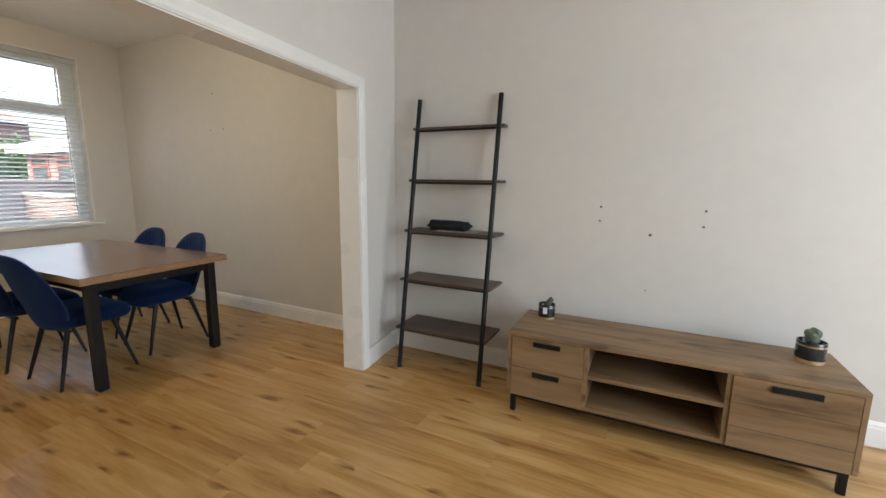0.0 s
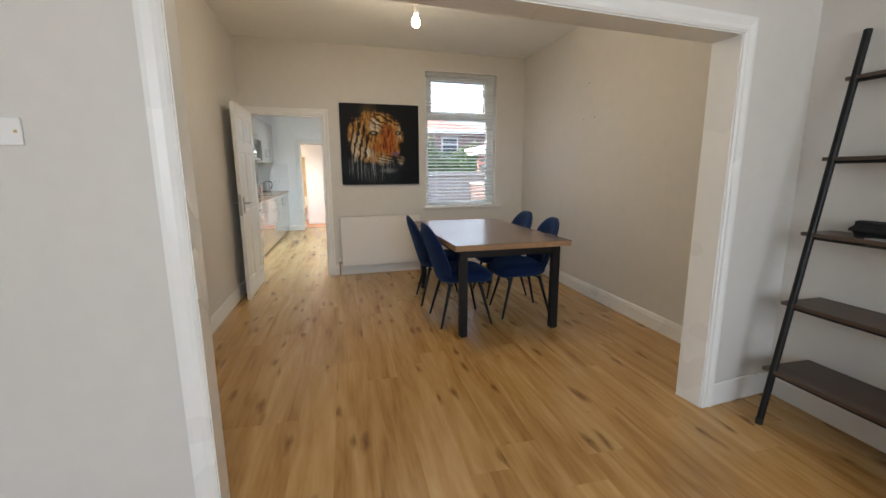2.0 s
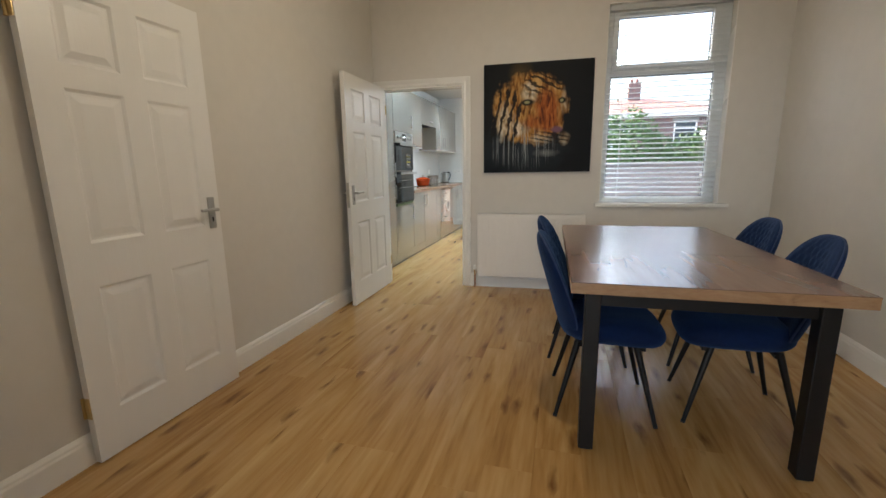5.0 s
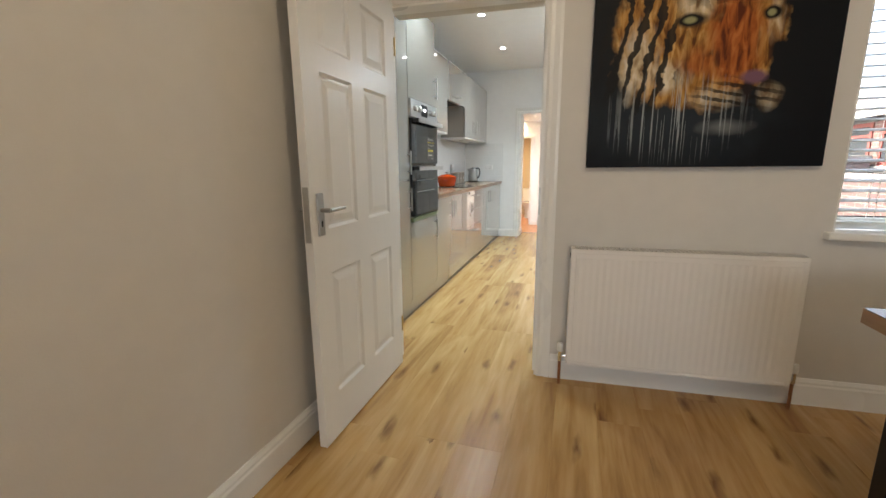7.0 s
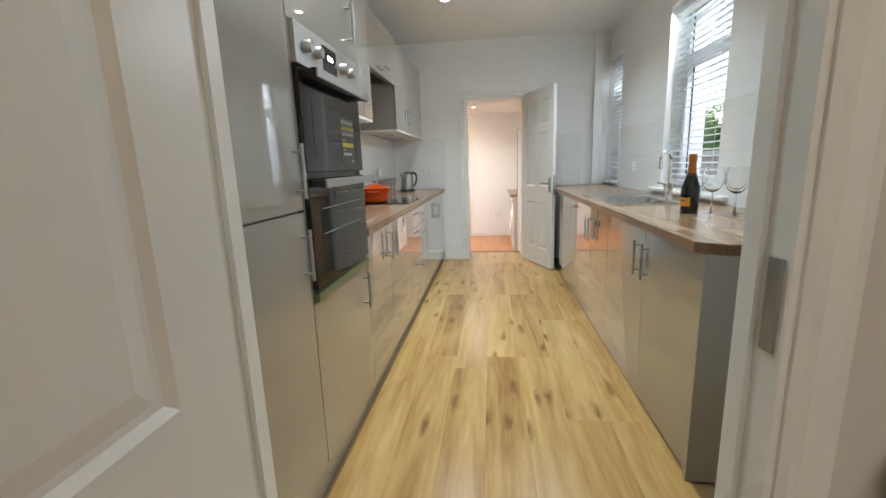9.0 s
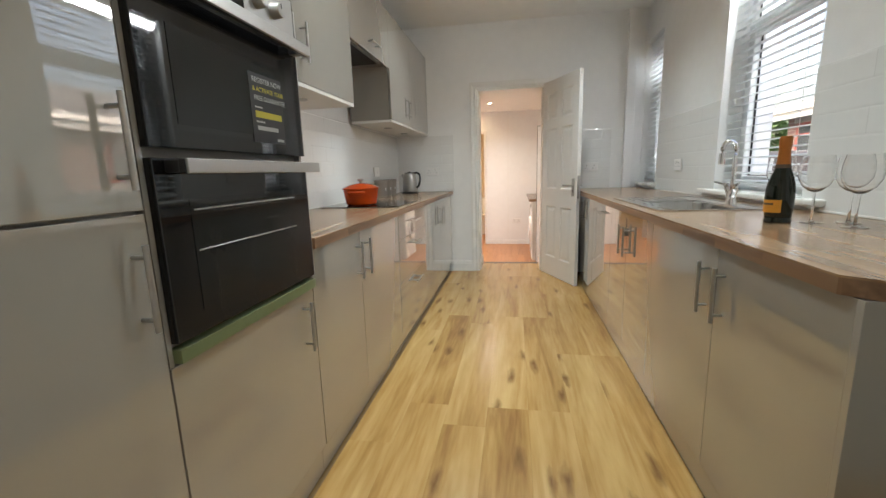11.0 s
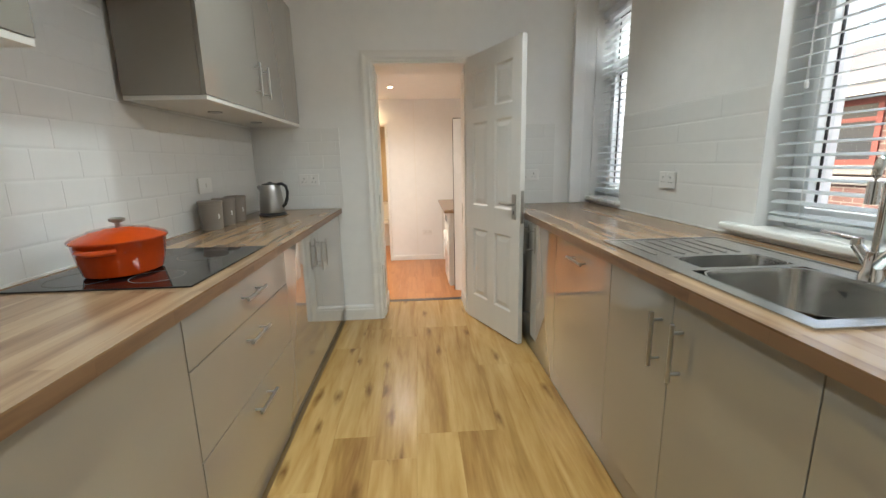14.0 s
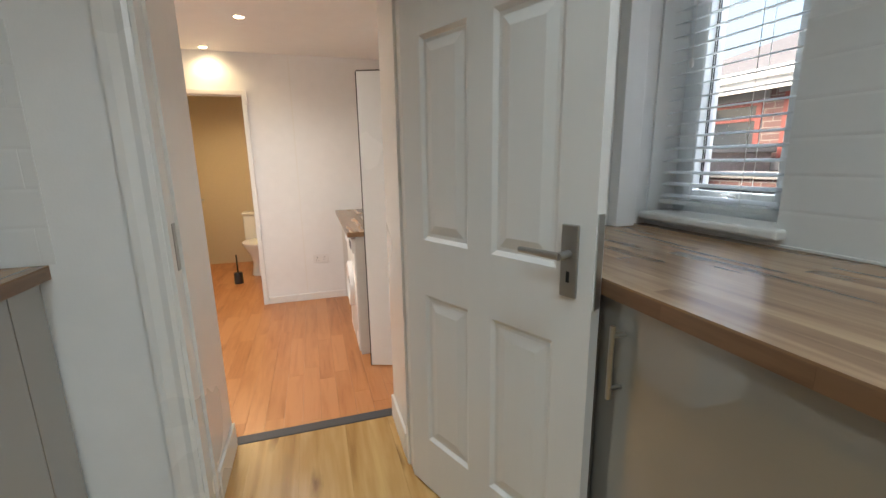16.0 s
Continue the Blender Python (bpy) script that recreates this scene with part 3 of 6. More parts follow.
floor = structure("floor", boxes((XE - 0.40, XD, YK, YR, -0.12, -0.009), (XD, 3.0, -0.1, YD, -0.12, -0.009), (XD - 0.25, XD, YR, YD, -0.12, -0.009)), SUBFLOOR, label="oak laminate floor of long planks with knots", category="floor")

# utility room and toilet, a step down
structure("floor_utility_base", boxes((-15.6, XE - 0.40, -1.6, 1.9, UZ - 0.1, UZ - 0.006)), SUBFLOOR, label="base under the utility floor", category="floor")
structure("wall_utility_far", boxes((-13.54, -13.44, 0.14, 1.9, UZ, UTOP), (-13.54, -13.44, -1.6, -0.62, UZ, UTOP), (-13.54, -13.44, -0.62, 0.14, 1.76, UTOP)), WHITE_WALL, label="white panelled partition with a toilet doorway", category="wall")
structure("panel_joint", boxes((-13.44, -13.436, 0.55, 0.562, UZ + 0.08, UTOP - 0.02)), GLOSSWHITE, label="thin white joint strip on the partition", category="trim")
structure("wall_utility_left", boxes((-15.6, XE - 0.40, -1.7, -1.6, UZ, 2.3)), WHITE_WALL, label="white utility side wall", category="wall")
structure("wall_utility_right", boxes((-15.6, XE - 0.40, 1.52, 1.7, UZ, 2.3)), WHITE_WALL, label="white utility side wall with worktop", category="wall")
structure("wall_toilet_back", boxes((-15.6, -15.5, -1.6, 1.52, UZ, 2.3)), TANWALL, label="tan painted toilet wall", category="wall")
structure("wall_toilet_side", boxes((-15.5, -13.54, 0.34, 0.42, UZ, 2.3)), TANWALL, label="tan painted toilet side wall", category="wall")
structure("ceiling_utility", boxes((-15.6, XE - 0.40, -1.6, 1.52, UTOP, UTOP + 0.1)), CEILING, label="white utility ceiling", category="ceiling")
structure("baseboard_utility", boxes((-13.44, -13.425, 0.19, 1.52, UZ, UZ + 0.07), bevel=0.003), GLOSSWHITE, label="white skirting board", category="baseboard")
structure("trim_toilet_door", boxes((-13.442, -13.42, 0.14, 0.18, UZ, 1.80), (-13.442, -13.42, -0.62, 0.14, 1.76, 1.80), bevel=0.003), GLOSSWHITE, label="white door frame", category="trim")
structure("threshold", boxes((XE - 0.46, XE - 0.40, 0.20, 1.04, -0.03, 0.003), bevel=0.004), STRIP, label="worn dark threshold strip on the step", category="threshold")
structure("step_riser", boxes((XE - 0.45, XE - 0.40, 0.20, 1.04, UZ, -0.03)), GLOSSWHITE, label="white riser below the threshold", category="step")


# ---- skirtings, architraves ----
def skirting(name, a, b, inward, h=0.13):
    """A moulded board along the wall from a to b; inward is the side it stands on."""
    a, b, i = Vector((*a, 0)), Vector((*b, 0)), Vector((*inward, 0))
    prof = [(0, 0), (0.018, 0), (0.018, h - 0.035), (0.014, h - 0.026), (0.014, h - 0.016), (0.006, h), (0, h)]
    bm = bmesh.new()
    ra, rb = ([bm.verts.new(p + i * d + Vector((0, 0, z))) for d, z in prof] for p in (a, b))
    for k in range(len(prof)):
        bm.faces.new((ra[k], ra[(k + 1) % len(prof)], rb[(k + 1) % len(prof)], rb[k]))
    bm.faces.new(ra), bm.faces.new(rb)
    structure(name, bm, GLOSSWHITE, label="white moulded skirting board", category="baseboard")


skirting("baseboard_north", (-2.25, YB), (3.0, YB), (0, -1), 0.135)
skirting("baseboard_dining_north", (-5.9, YD), (-2.4, YD), (0, -1), 0.135)
skirting("baseboard_dining_left", (-5.9, YL), (-2.4, YL), (0, 1), 0.135)
skirting("baseboard_dining_back_1", (SKEW @ Vector((XD, 1.072, 0)))[:2], (SKEW @ Vector((XD, YD, 0)))[:2], (0.998, 0.063), 0.135)
skirting("baseboard_living_left", (-2.0, -0.03), (3.0, -0.03), (0, 1), 0.135)
skirting("baseboard_kitchen_end", (XE, -0.03), (XE, 0.20), (1, 0), 0.12)
bm = boxes((0, 0.018, 0.072, 0.53, 0, 0.135), (0, 0.018, -3.1, -2.462, 0, 0.135), bevel=0.004)
structure("baseboard_opening", bm, GLOSSWHITE, ASKEW, "white skirting board beside the opening", "baseboard")


def architrave(name, m, w, h, face=0.07):
    """Moulded casing round an opening of width w along local x, standing proud of the wall towards local -y."""
    prof = [(0, 0), (0, 0.010), (0.012, 0.016), (0.03, 0.012), (0.055, 0.018), (face, 0.018), (face, 0)]
    bm = bmesh.new()
    path = [((0, 0), (-1, 0)), ((0, h), (-1, 1)), ((w, h), (1, 1)), ((w, 0), (1, 0))]
    rings = [[bm.verts.new((px + ox * d, -t, pz + oz * d)) for d, t in prof] for (px, pz), (ox, oz) in path]
    for a, b in zip(rings, rings[1:]):
        for k in range(len(prof)):
            bm.faces.new((a[k], a[(k + 1) % len(prof)], b[(k + 1) % len(prof)], b[k]))
    bm.faces.new(rings[0]), bm.faces.new(rings[-1])
    return structure(name, bm, GLOSSWHITE, m, "white painted moulded architrave", "trim")


architrave("trim_opening", ASKEW @ pose(0.0005, -2.39, 0, 0, 0, 90), 2.39, 1.945, 0.07)
structure("trim_opening_lining", boxes((-0.152, 0.002, -2.396, -2.386, 0, 1.945), (-0.152, 0.002, -0.006, 0.004, 0, 1.945), (-0.152, 0.002, -2.386, -0.006, 1.939, 1.949)), GLOSSWHITE, ASKEW, "white gloss lining of the opening", "trim")
architrave("trim_kitchen_door", SKEW @ pose(XD + 0.0005, 0.16, 0, 0, 0, 90), 0.84, 1.985)
architrave("trim_utility_door", pose(XE + 0.0005, 0.27, 0, 0, 0, 90), 0.71, 1.965, 0.075)


def door_lining(name, x0, x1, y0, y1, h, stop, m=None):
    structure(name, boxes((x0 - 0.004, x1 + 0.004, y0 - 0.004, y0 + 0.012, 0, h), (x0 - 0.004, x1 + 0.004, y1 - 0.012, y1 + 0.004, 0, h), (x0 - 0.004, x1 + 0.004, y0 + 0.012, y1 - 0.012, h - 0.012, h + 0.004),
        (stop, stop + 0.03, y0 + 0.012, y0 + 0.022, 0, h - 0.012), (stop, stop + 0.03, y1 - 0.022, y1 - 0.012, 0, h - 0.012)), GLOSSWHITE, m, label="white gloss door lining with stops", category="trim")


door_lining("trim_kitchen_lining", XD - 0.1, XD, 0.16, 1.0, 1.985, XD - 0.08, SKEW)
door_lining("trim_utility_lining", XE - 0.40, XE, 0.27, 0.98, 1.965, XE - 0.09)
strike = boxes((XD - 0.034, XD - 0.010, 0.982, 0.9885, 0.91, 1.05))
structure("strike_plate", strike, STEEL, SKEW, label="steel strike plate on the door lining", category="trim")
structure("baseboard_passage", boxes((XE - 0.40, XE - 0.10, 0.955, 0.967, 0, 0.11), (XE - 0.40, XE - 0.10, 0.283, 0.295, 0, 0.11), bevel=0.003), GLOSSWHITE, label="white skirting in the door passage", category="baseboard")
structure("strike_plate_2", boxes((XE - 0.05, XE - 0.026, 0.281, 0.285, 0.86, 1.0)), STEEL, label="steel strike plate on the door lining", category="trim")


# ---- panelled doors ----
def six_panel_leaf(w, h, t=0.035):
    """A moulded six-panel leaf: x from the hinge, y its thickness, both faces pressed."""
    s, m = 0.105 * w / 0.76, 0.10 * w / 0.76
    pw = (w - 2 * s - m) / 2
    xs = [0, s, s + pw, s + pw + m, w - s, w]
    zs = [0, 0.20, 0.735, 0.915, 1.51, 1.60, h - 0.115, h]
    bm = bmesh.new()
    for y, d in ((0.0, 1), (t, -1)):
        for i in range(5):
            for j in range(7):
                x0, x1, z0, z1 = xs[i], xs[i + 1], zs[j], zs[j + 1]
                if i in (1, 3) and j in (1, 3, 5):
                    rings = []
                    for inset, depth in ((0, 0), (0.012, 0.009), (0.022, 0.009), (0.05, 0.002)):
                        rings.append([bm.verts.new(p) for p in ((x0 + inset, y + d * depth, z0 + inset), (x1 - inset, y + d * depth, z0 + inset), (x1 - inset, y + d * depth, z1 - inset), (x0 + inset, y + d * depth, z1 - inset))])
                    for a, b in zip(rings, rings[1:]):
                        for k in range(4):
                            bm.faces.new((a[k], a[(k + 1) % 4], b[(k + 1) % 4], b[k]))
                    bm.faces.new(rings[-1])
                else:
                    bm.faces.new([bm.verts.new(p) for p in ((x0, y, z0), (x1, y, z0), (x1, y, z1), (x0, y, z1))])
    for x in (0, w):
        bm.faces.new([bm.verts.new(p) for p in ((x, 0, 0), (x, t, 0), (x, t, h), (x, 0, h))])
    for z in (0, h):
        bm.faces.new([bm.verts.new(p) for p in ((0, 0, z), (w, 0, z), (w, t, z), (0, t, z))])
    bmesh.ops.remove_doubles(bm, verts=bm.verts, dist=1e-5)
    return bm


def panel_door(name, m, w, label, high=1.0, h=1.975, keyhole=True, t=0.035):
    d = thing(name, m, label, "door")
    part("leaf", six_panel_leaf(w, h, t), DOORWHITE, d)
    for side, y0, s in (("front", 0, -1), ("back", t, 1)):
        ya, yb = sorted((y0, y0 + s * 0.008))
        plate = part("lever_plate", boxes((w - 0.078, w - 0.036, ya, yb, high - 0.09, high + 0.075), bevel=0.003), STEEL, d, "satin steel lever plate")
        bm = rods(((w - 0.057, y0 + s * 0.006, high + 0.01), (w - 0.057, y0 + s * 0.05, high + 0.01), 0.009), ((w - 0.057, y0 + s * 0.045, high + 0.01), (w - 0.16, y0 + s * 0.05, high + 0.012), 0.009, 0.007))
        part("lever", bm, STEEL, plate, "polished steel lever handle", True)
        if keyhole:
            kx = sorted((y0 + s * 0.0075, y0 + s * 0.0095))
            part("keyhole", boxes((w - 0.061, w - 0.053, *kx, high - 0.055, high - 0.03)), DARK, plate)
    part("lock_edge", boxes((w - 0.0005, w + 0.0025, 0.006, t - 0.006, high - 0.11, high + 0.10)), STEEL, d, "steel lock face on the edge")
    for z in (0.2, h - 0.25):
        hinge = part("hinge", boxes((-0.004, 0.001, 0.004, t - 0.002, z, z + 0.09)), BRASS, d, "worn brass hinge")
        part("knuckle", rods(((-0.006, t + 0.002, z), (-0.006, t + 0.002, z + 0.09), 0.006)), BRASS, hinge)
    return d


# hinge to lock edge along local x
panel_door("door_hall", pose(-2.855, 0.152, 0.008, 0, 0, 179), 0.762, "white six-panel door standing open flat against the wall", 0.985)
panel_door("door_kitchen", pose(XD + 0.118, 0.186, 0.008, 0, 0, 0.4), 0.818, "white six-panel door standing open into the dining room", 0.985)
panel_door("door_utility", pose(XE + 0.005, 0.965, 0.008, 0, 0, 23.5), 0.675, "white six-panel door standing open into the kitchen", 0.945)


# ---- windows ----
def window(name, m, w, h, label, parts, frame=0.055, deep=0.06, far=None):
    """A plastic window: w along local x, glass in the local xz plane, inside towards -y. parts: panes as (x0, x1, z0, z1, opening)."""
    d = thing(name, m, label, "window", kind="structure")
    far = far or frame
    bm = boxes((0, frame, -deep / 2, deep / 2, 0, h), (w - far, w, -deep / 2, deep / 2, 0, h), (frame, w - far, -deep / 2, deep / 2, 0, frame), (frame, w - far, -deep / 2, deep / 2, h - frame, h), bevel=0.004)
    part("window_frame", bm, UPVC, d)
    for x0, x1, z0, z1, opening in parts:
        if z0 > frame + 0.01:
            part("transom", boxes((frame, w - far, -deep / 2 + 0.002, deep / 2, z0 - 0.05, z0), bevel=0.004), UPVC, d)
        if opening:
            f = 0.045
            sash = part("sash", boxes((x0, x0 + f, -deep / 2 - 0.016, 0.02, z0, z1), (x1 - f, x1, -deep / 2 - 0.016, 0.02, z0, z1), (x0 + f, x1 - f, -deep / 2 - 0.016, 0.02, z0, z0 + f), (x0 + f, x1 - f, -deep / 2 - 0.016, 0.02, z1 - f, z1), bevel=0.004), UPVC, d)
            hx = (x0 + x1) / 2
            bm = boxes((hx - 0.03, hx + 0.03, -deep / 2 - 0.026, -deep / 2 - 0.014, z0 + 0.012, z0 + 0.034), bevel=0.003)
            rod(bm, (hx, -deep / 2 - 0.02, z0 + 0.022), (hx, -deep / 2 - 0.05, z0 + 0.022), 0.007)
            rod(bm, (hx, -deep / 2 - 0.047, z0 + 0.022), (hx - 0.11, -deep / 2 - 0.05, z0 + 0.012), 0.008, 0.006)
            part("window_handle", bm, SOCKET, sash, "", True)
            x0, x1, z0, z1 = x0 + f, x1 - f, z0 + f, z1 - f
        pane = part("pane", boxes((x0, x1, -0.003, 0.003, z0, z1)), PANE, d)
        pane.visible_shadow = False
        part("gasket", boxes((x0, x0 + 0.006, -0.012, -0.004, z0, z1), (x1 - 0.006, x1, -0.012, -0.004, z0, z1), (x0 + 0.006, x1 - 0.006, -0.012, -0.004, z0, z0 + 0.006), (x0 + 0.006, x1 - 0.006, -0.012, -0.004, z1 - 0.006, z1)), BLACKPLASTIC, d)
    return d


def blind(name, m, w, z0, z1, label, pitch=0.044, tilt=6, slat=0.046, raised=0.0):
    """A venetian blind, slats along local x, hanging between z0 and z1."""
    d = thing(name, m, label, "blind")
    part("headrail", boxes((0, w, -0.026, 0.026, z1 - 0.045, z1), bevel=0.003), SLAT, d)
    bm = bmesh.new()
    n = 6
    rows = [[bm.verts.new((x, slat * (k / n - 0.5), 0.003 * math.sin(math.pi * k / n) - dz)) for k in range(n + 1)] for dz in (0, 0.0022) for x in (0.004, w - 0.004)]
    for k in range(n):
        bm.faces.new((rows[0][k], rows[0][k + 1], rows[1][k + 1], rows[1][k]))
        bm.faces.new((rows[2][k], rows[2][k + 1], rows[3][k + 1], rows[3][k]))
    for k in (0, n):
        bm.faces.new((rows[0][k], rows[1][k], rows[3][k], rows[2][k]))
    me = mesh_of("slat", bm, SLAT)
    z = z1 - 0.07
    while z > z0 + 0.03:
        part("slat", me, SLAT, d, m=pose(0, 0, z, tilt + random.uniform(-1.2, 1.2)))
        z -= pitch
    part("bottom_rail", boxes((0.002, w - 0.002, -0.024, 0.024, z0, z0 + 0.018), bevel=0.003), SLAT, d)
    for x in (0.14, w - 0.14):
        part("ladder_cord", rods(((x, -0.024, z0), (x, -0.024, z1 - 0.04), 0.0012), ((x, 0.024, z0), (x, 0.024, z1 - 0.04), 0.0012), seg=5), CORD, d)
    cord = part("pull_cord", rods(((0.10, -0.032, z1 - 0.04), (0.10, -0.032, z1 - 0.78), 0.0015), seg=5), CORD, d)
    part("cord_knob", lathe([(0, 0), (0.006, 0.003), (0.008, 0.02), (0.003, 0.032), (0, 0.032)], 10), SOCKET, cord, m=pose(0.10, -0.032, z1 - 0.81))
    return d


DINE_WIN = SKEW @ pose(XD - 0.125, 2.29, 0.86, 0, 0, 90)
window("window_1", DINE_WIN, 0.99, 1.715, "tall white plastic window with a top-opening pane", [(0.055, 0.895, 0.055, 1.13, False), (0.055, 0.895, 1.18, 1.66, True)], 0.055, 0.06, 0.095)
structure("sill_dining", boxes((XD - 0.095, XD + 0.045, 2.25, 3.36, 0.825, 0.858), bevel=0.006), GLOSSWHITE, SKEW, label="white painted window board", category="sill")
structure("trim_window_reveal", boxes((XD - 0.095, XD + 0.002, 2.286, 2.292, 0.858, 2.575), (XD - 0.095, XD + 0.002, 3.278, 3.284, 0.858, 2.575), (XD - 0.095, XD + 0.002, 2.292, 3.278, 2.569, 2.579)), GLOSSWHITE, SKEW, label="white painted window reveal", category="trim")
blind("venetian_blind", SKEW @ pose(XD - 0.05, 2.305, 0, 0, 0, 90), 0.96, 0.885, 2.565, "white venetian blind lowered with its slats open", tilt=15)

for num, (xa, xb) in ((2, W1), (3, W2)):
    w = xb - xa
    panes = [(0.05, w - 0.05, 0.05, 0.95, True), (0.05, w - 0.05, 1.0, 1.29, False)]
    window(f"window_{num}", pose(xa, YR + 0.155, 0.95), w, 1.34, "white plastic kitchen window with an opening lower pane", panes, 0.05)
    structure(f"sill_kitchen_{num}", boxes((xa - (0.15 if num == 2 else 0.0), xb + (0.15 if num == 2 else 0.03), YR - 0.045, YR + 0.12, 0.932, 0.962), bevel=0.008), GLOSSWHITE, label="white painted rounded window sill", category="sill")
    blind("venetian_blind", pose(xa + 0.01, YR + 0.062, 0), w - 0.02, 0.99, 2.28, "white venetian blind lowered with its slats tilted open", tilt=10)


# ---- living room ----
def tv_bench(m):
    d = thing("television_bench", m, "low rustic oak television bench on black steel legs", "tv bench")
    w, dp, z0, z1 = 1.575, 0.47, 0.115, 0.50
    t = 0.022
    part("top", boxes((0, w, 0, dp, z1 - t, z1), bevel=0.002), TVWOOD, d)
    part("bottom_panel", boxes((t, w - t, 0.004, dp, z0, z0 + t), bevel=0.002), TVWOOD, d)
    for x in (0, w - t):
        part("side_panel", boxes((x, x + t, 0, dp, z0, z1 - t), bevel=0.002), TVWOOD, d)
    for x in (0.425, 1.07):
        part("divider", boxes((x, x + t, 0.004, dp, z0 + t, z1 - t), bevel=0.002), TVWOOD, d)
    part("shelf", boxes((0.447, 1.07, 0.006, dp - 0.02, 0.300, 0.322), bevel=0.002), TVWOOD, d)
    # near-black colour paints in the shade inside the open shelves
    part("back_panel", boxes((t, 0.70, dp - 0.008, dp, z0 + t, z1 - t), (0.80, w - t, dp - 0.008, dp, z0 + t, z1 - t), (0.70, 0.80, dp - 0.008, dp, z0 + t, 0.40)), DARK, d, "back panel with a cable slot, shelf shade in its colour")
    zs = (z0 + 0.004, (z0 + z1) / 2 - 0.012, z1 - t - 0.002)
    for a, b in ((zs[0], zs[1] - 0.002), (zs[1] + 0.002, zs[2])):
        front = part("drawer_front", boxes((t + 0.003, 0.423, -0.004, 0.016, a, b), bevel=0.0015), TVWOOD, d)
        part("handle", boxes((0.15, 0.30, -0.016, -0.004, b - 0.040, b - 0.014), bevel=0.002), BLACKMETAL, front, "black recessed bar handle")
    door = part("door", boxes((1.093, w - t - 0.003, -0.004, 0.016, zs[0], zs[2]), bevel=0.0015), TVWOOD, d)
    part("handle", boxes((1.24, 1.42, -0.016, -0.004, zs[2] - 0.045, zs[2] - 0.017), bevel=0.002), BLACKMETAL, door, "black bar handle")
    for z in (0.225, 0.345):
        part("board_groove", boxes((1.095, w - t - 0.005, -0.0045, -0.0035, z, z + 0.002)), DARK, door)
    part("steel_frame", boxes((0.02, w - 0.02, 0.02, 0.045, z0 - 0.022, z0), (0.02, w - 0.02, dp - 0.045, dp - 0.02, z0 - 0.022, z0), (0.02, 0.045, 0.045, dp - 0.045, z0 - 0.022, z0), (w - 0.045, w - 0.02, 0.045, dp - 0.045, z0 - 0.022, z0)), BLACKMETAL, d)
    for x in (0.02, w - 0.05):
        for y in (0.02, dp - 0.05):
            part("leg", boxes((x, x + 0.03, y, y + 0.03, 0, z0 - 0.022), bevel=0.002), BLACKMETAL, d)
    return d


tv_bench(pose(-1.118, 3.07, 0))


def cactus_pot(m, r, h, kind):
    d = thing("potted_cactus", m, "small cactus in a black pot with cork base on the bench", "plant")
    part("cork_base", lathe([(0, 0), (r * 0.92, 0), (r * 0.96, 0.004), (r * 0.96, h * 0.18), (0, h * 0.18)]), CORK, d)
    part("pot", lathe([(0, h * 0.18), (r, h * 0.18), (r, h - 0.003), (r * 0.97, h), (r * 0.88, h), (r * 0.87, h - 0.012), (0, h - 0.012)]), POT, d, smooth=True)
    part("rim_band", lathe([(r * 1.002, h * 0.80), (r * 1.01, h * 0.80), (r * 1.01, h * 0.86), (r * 1.002, h * 0.86)]), CHROME, d)
    if kind:
        part("tag", boxes((-0.012, 0.014, -r - 0.004, -r - 0.002, h * 0.45, h * 0.85)), TAG, d)
        for k in range(7):
            a = k * 2.4
            tilt = 0.35 + 0.1 * (k % 3)
            bm = lathe([(0, 0), (0.008, 0.006), (0.009, 0.03), (0.005, 0.055), (0, 0.062)], 9)
            part("stem", bm, CACTUS, d, m=Matrix.Translation((0.010 * math.cos(a), 0.010 * math.sin(a), h - 0.014)) @ Euler((tilt * math.sin(a), tilt * math.cos(a), a)).to_matrix().to_4x4(), smooth=True)
    else:
        bm = bmesh.new()
        for k, (x, y, z, s) in enumerate(((0, 0, 0.030, 0.030), (0.014, -0.004, 0.052, 0.020), (-0.016, 0.006, 0.048, 0.018), (0.004, 0.010, 0.060, 0.016))):
            bmesh.ops.create_icosphere(bm, subdivisions=2, radius=s, matrix=Matrix.Translation((x, y, h - 0.012 + z)) @ Matrix.Diagonal((1, 1, 1.15, 1)))
        for v in bm.verts:
            v.co += Vector((v.co.x, v.co.y, 0)).normalized() * 0.0025 * math.sin(9 * math.atan2(v.co.y, v.co.x))
        part("cactus_body", bm, CACTUS, d)
    return d


cactus_pot(pose(-0.975, 3.41, 0.50), 0.052, 0.095, True)
cactus_pot(pose(0.325, 3.37, 0.50), 0.060, 0.105, False)


def ladder_shelf():
    d = thing("ladder_shelf", pose(-2.0, 3.28, 0), "five-tier leaning ladder shelf of walnut boards and black steel", "shelf")
    w, lean, h = 0.625, 0.335, 1.94
    for x in (0, w):
        part("upright", rods(((x, 0, 0.002), (x - 0.02, lean, h), 0.0165), seg=14), BLACKMETAL, d, smooth=True)
        part("foot", lathe([(0, 0), (0.018, 0), (0.018, 0.03), (0, 0.03)], 12), BLACKPLASTIC, d, m=pose(x, 0.001, 0))
    for z, dp in ((0.285, 0.31), (0.635, 0.265), (0.99, 0.205), (1.355, 0.15), (1.728, 0.095)):
        yf = lean * z / h - 0.012
        part("shelf_board", boxes((-0.052, w + 0.025, yf, min(yf + dp, 0.362), z - 0.009, z + 0.009), bevel=0.002), SHELFWOOD, d)
        part("crossbar", rods(((-0.01, yf + 0.012, z - 0.016), (w - 0.01, yf + 0.012, z - 0.016), 0.007), seg=8), BLACKMETAL, d)
    return d


ladder_shelf()
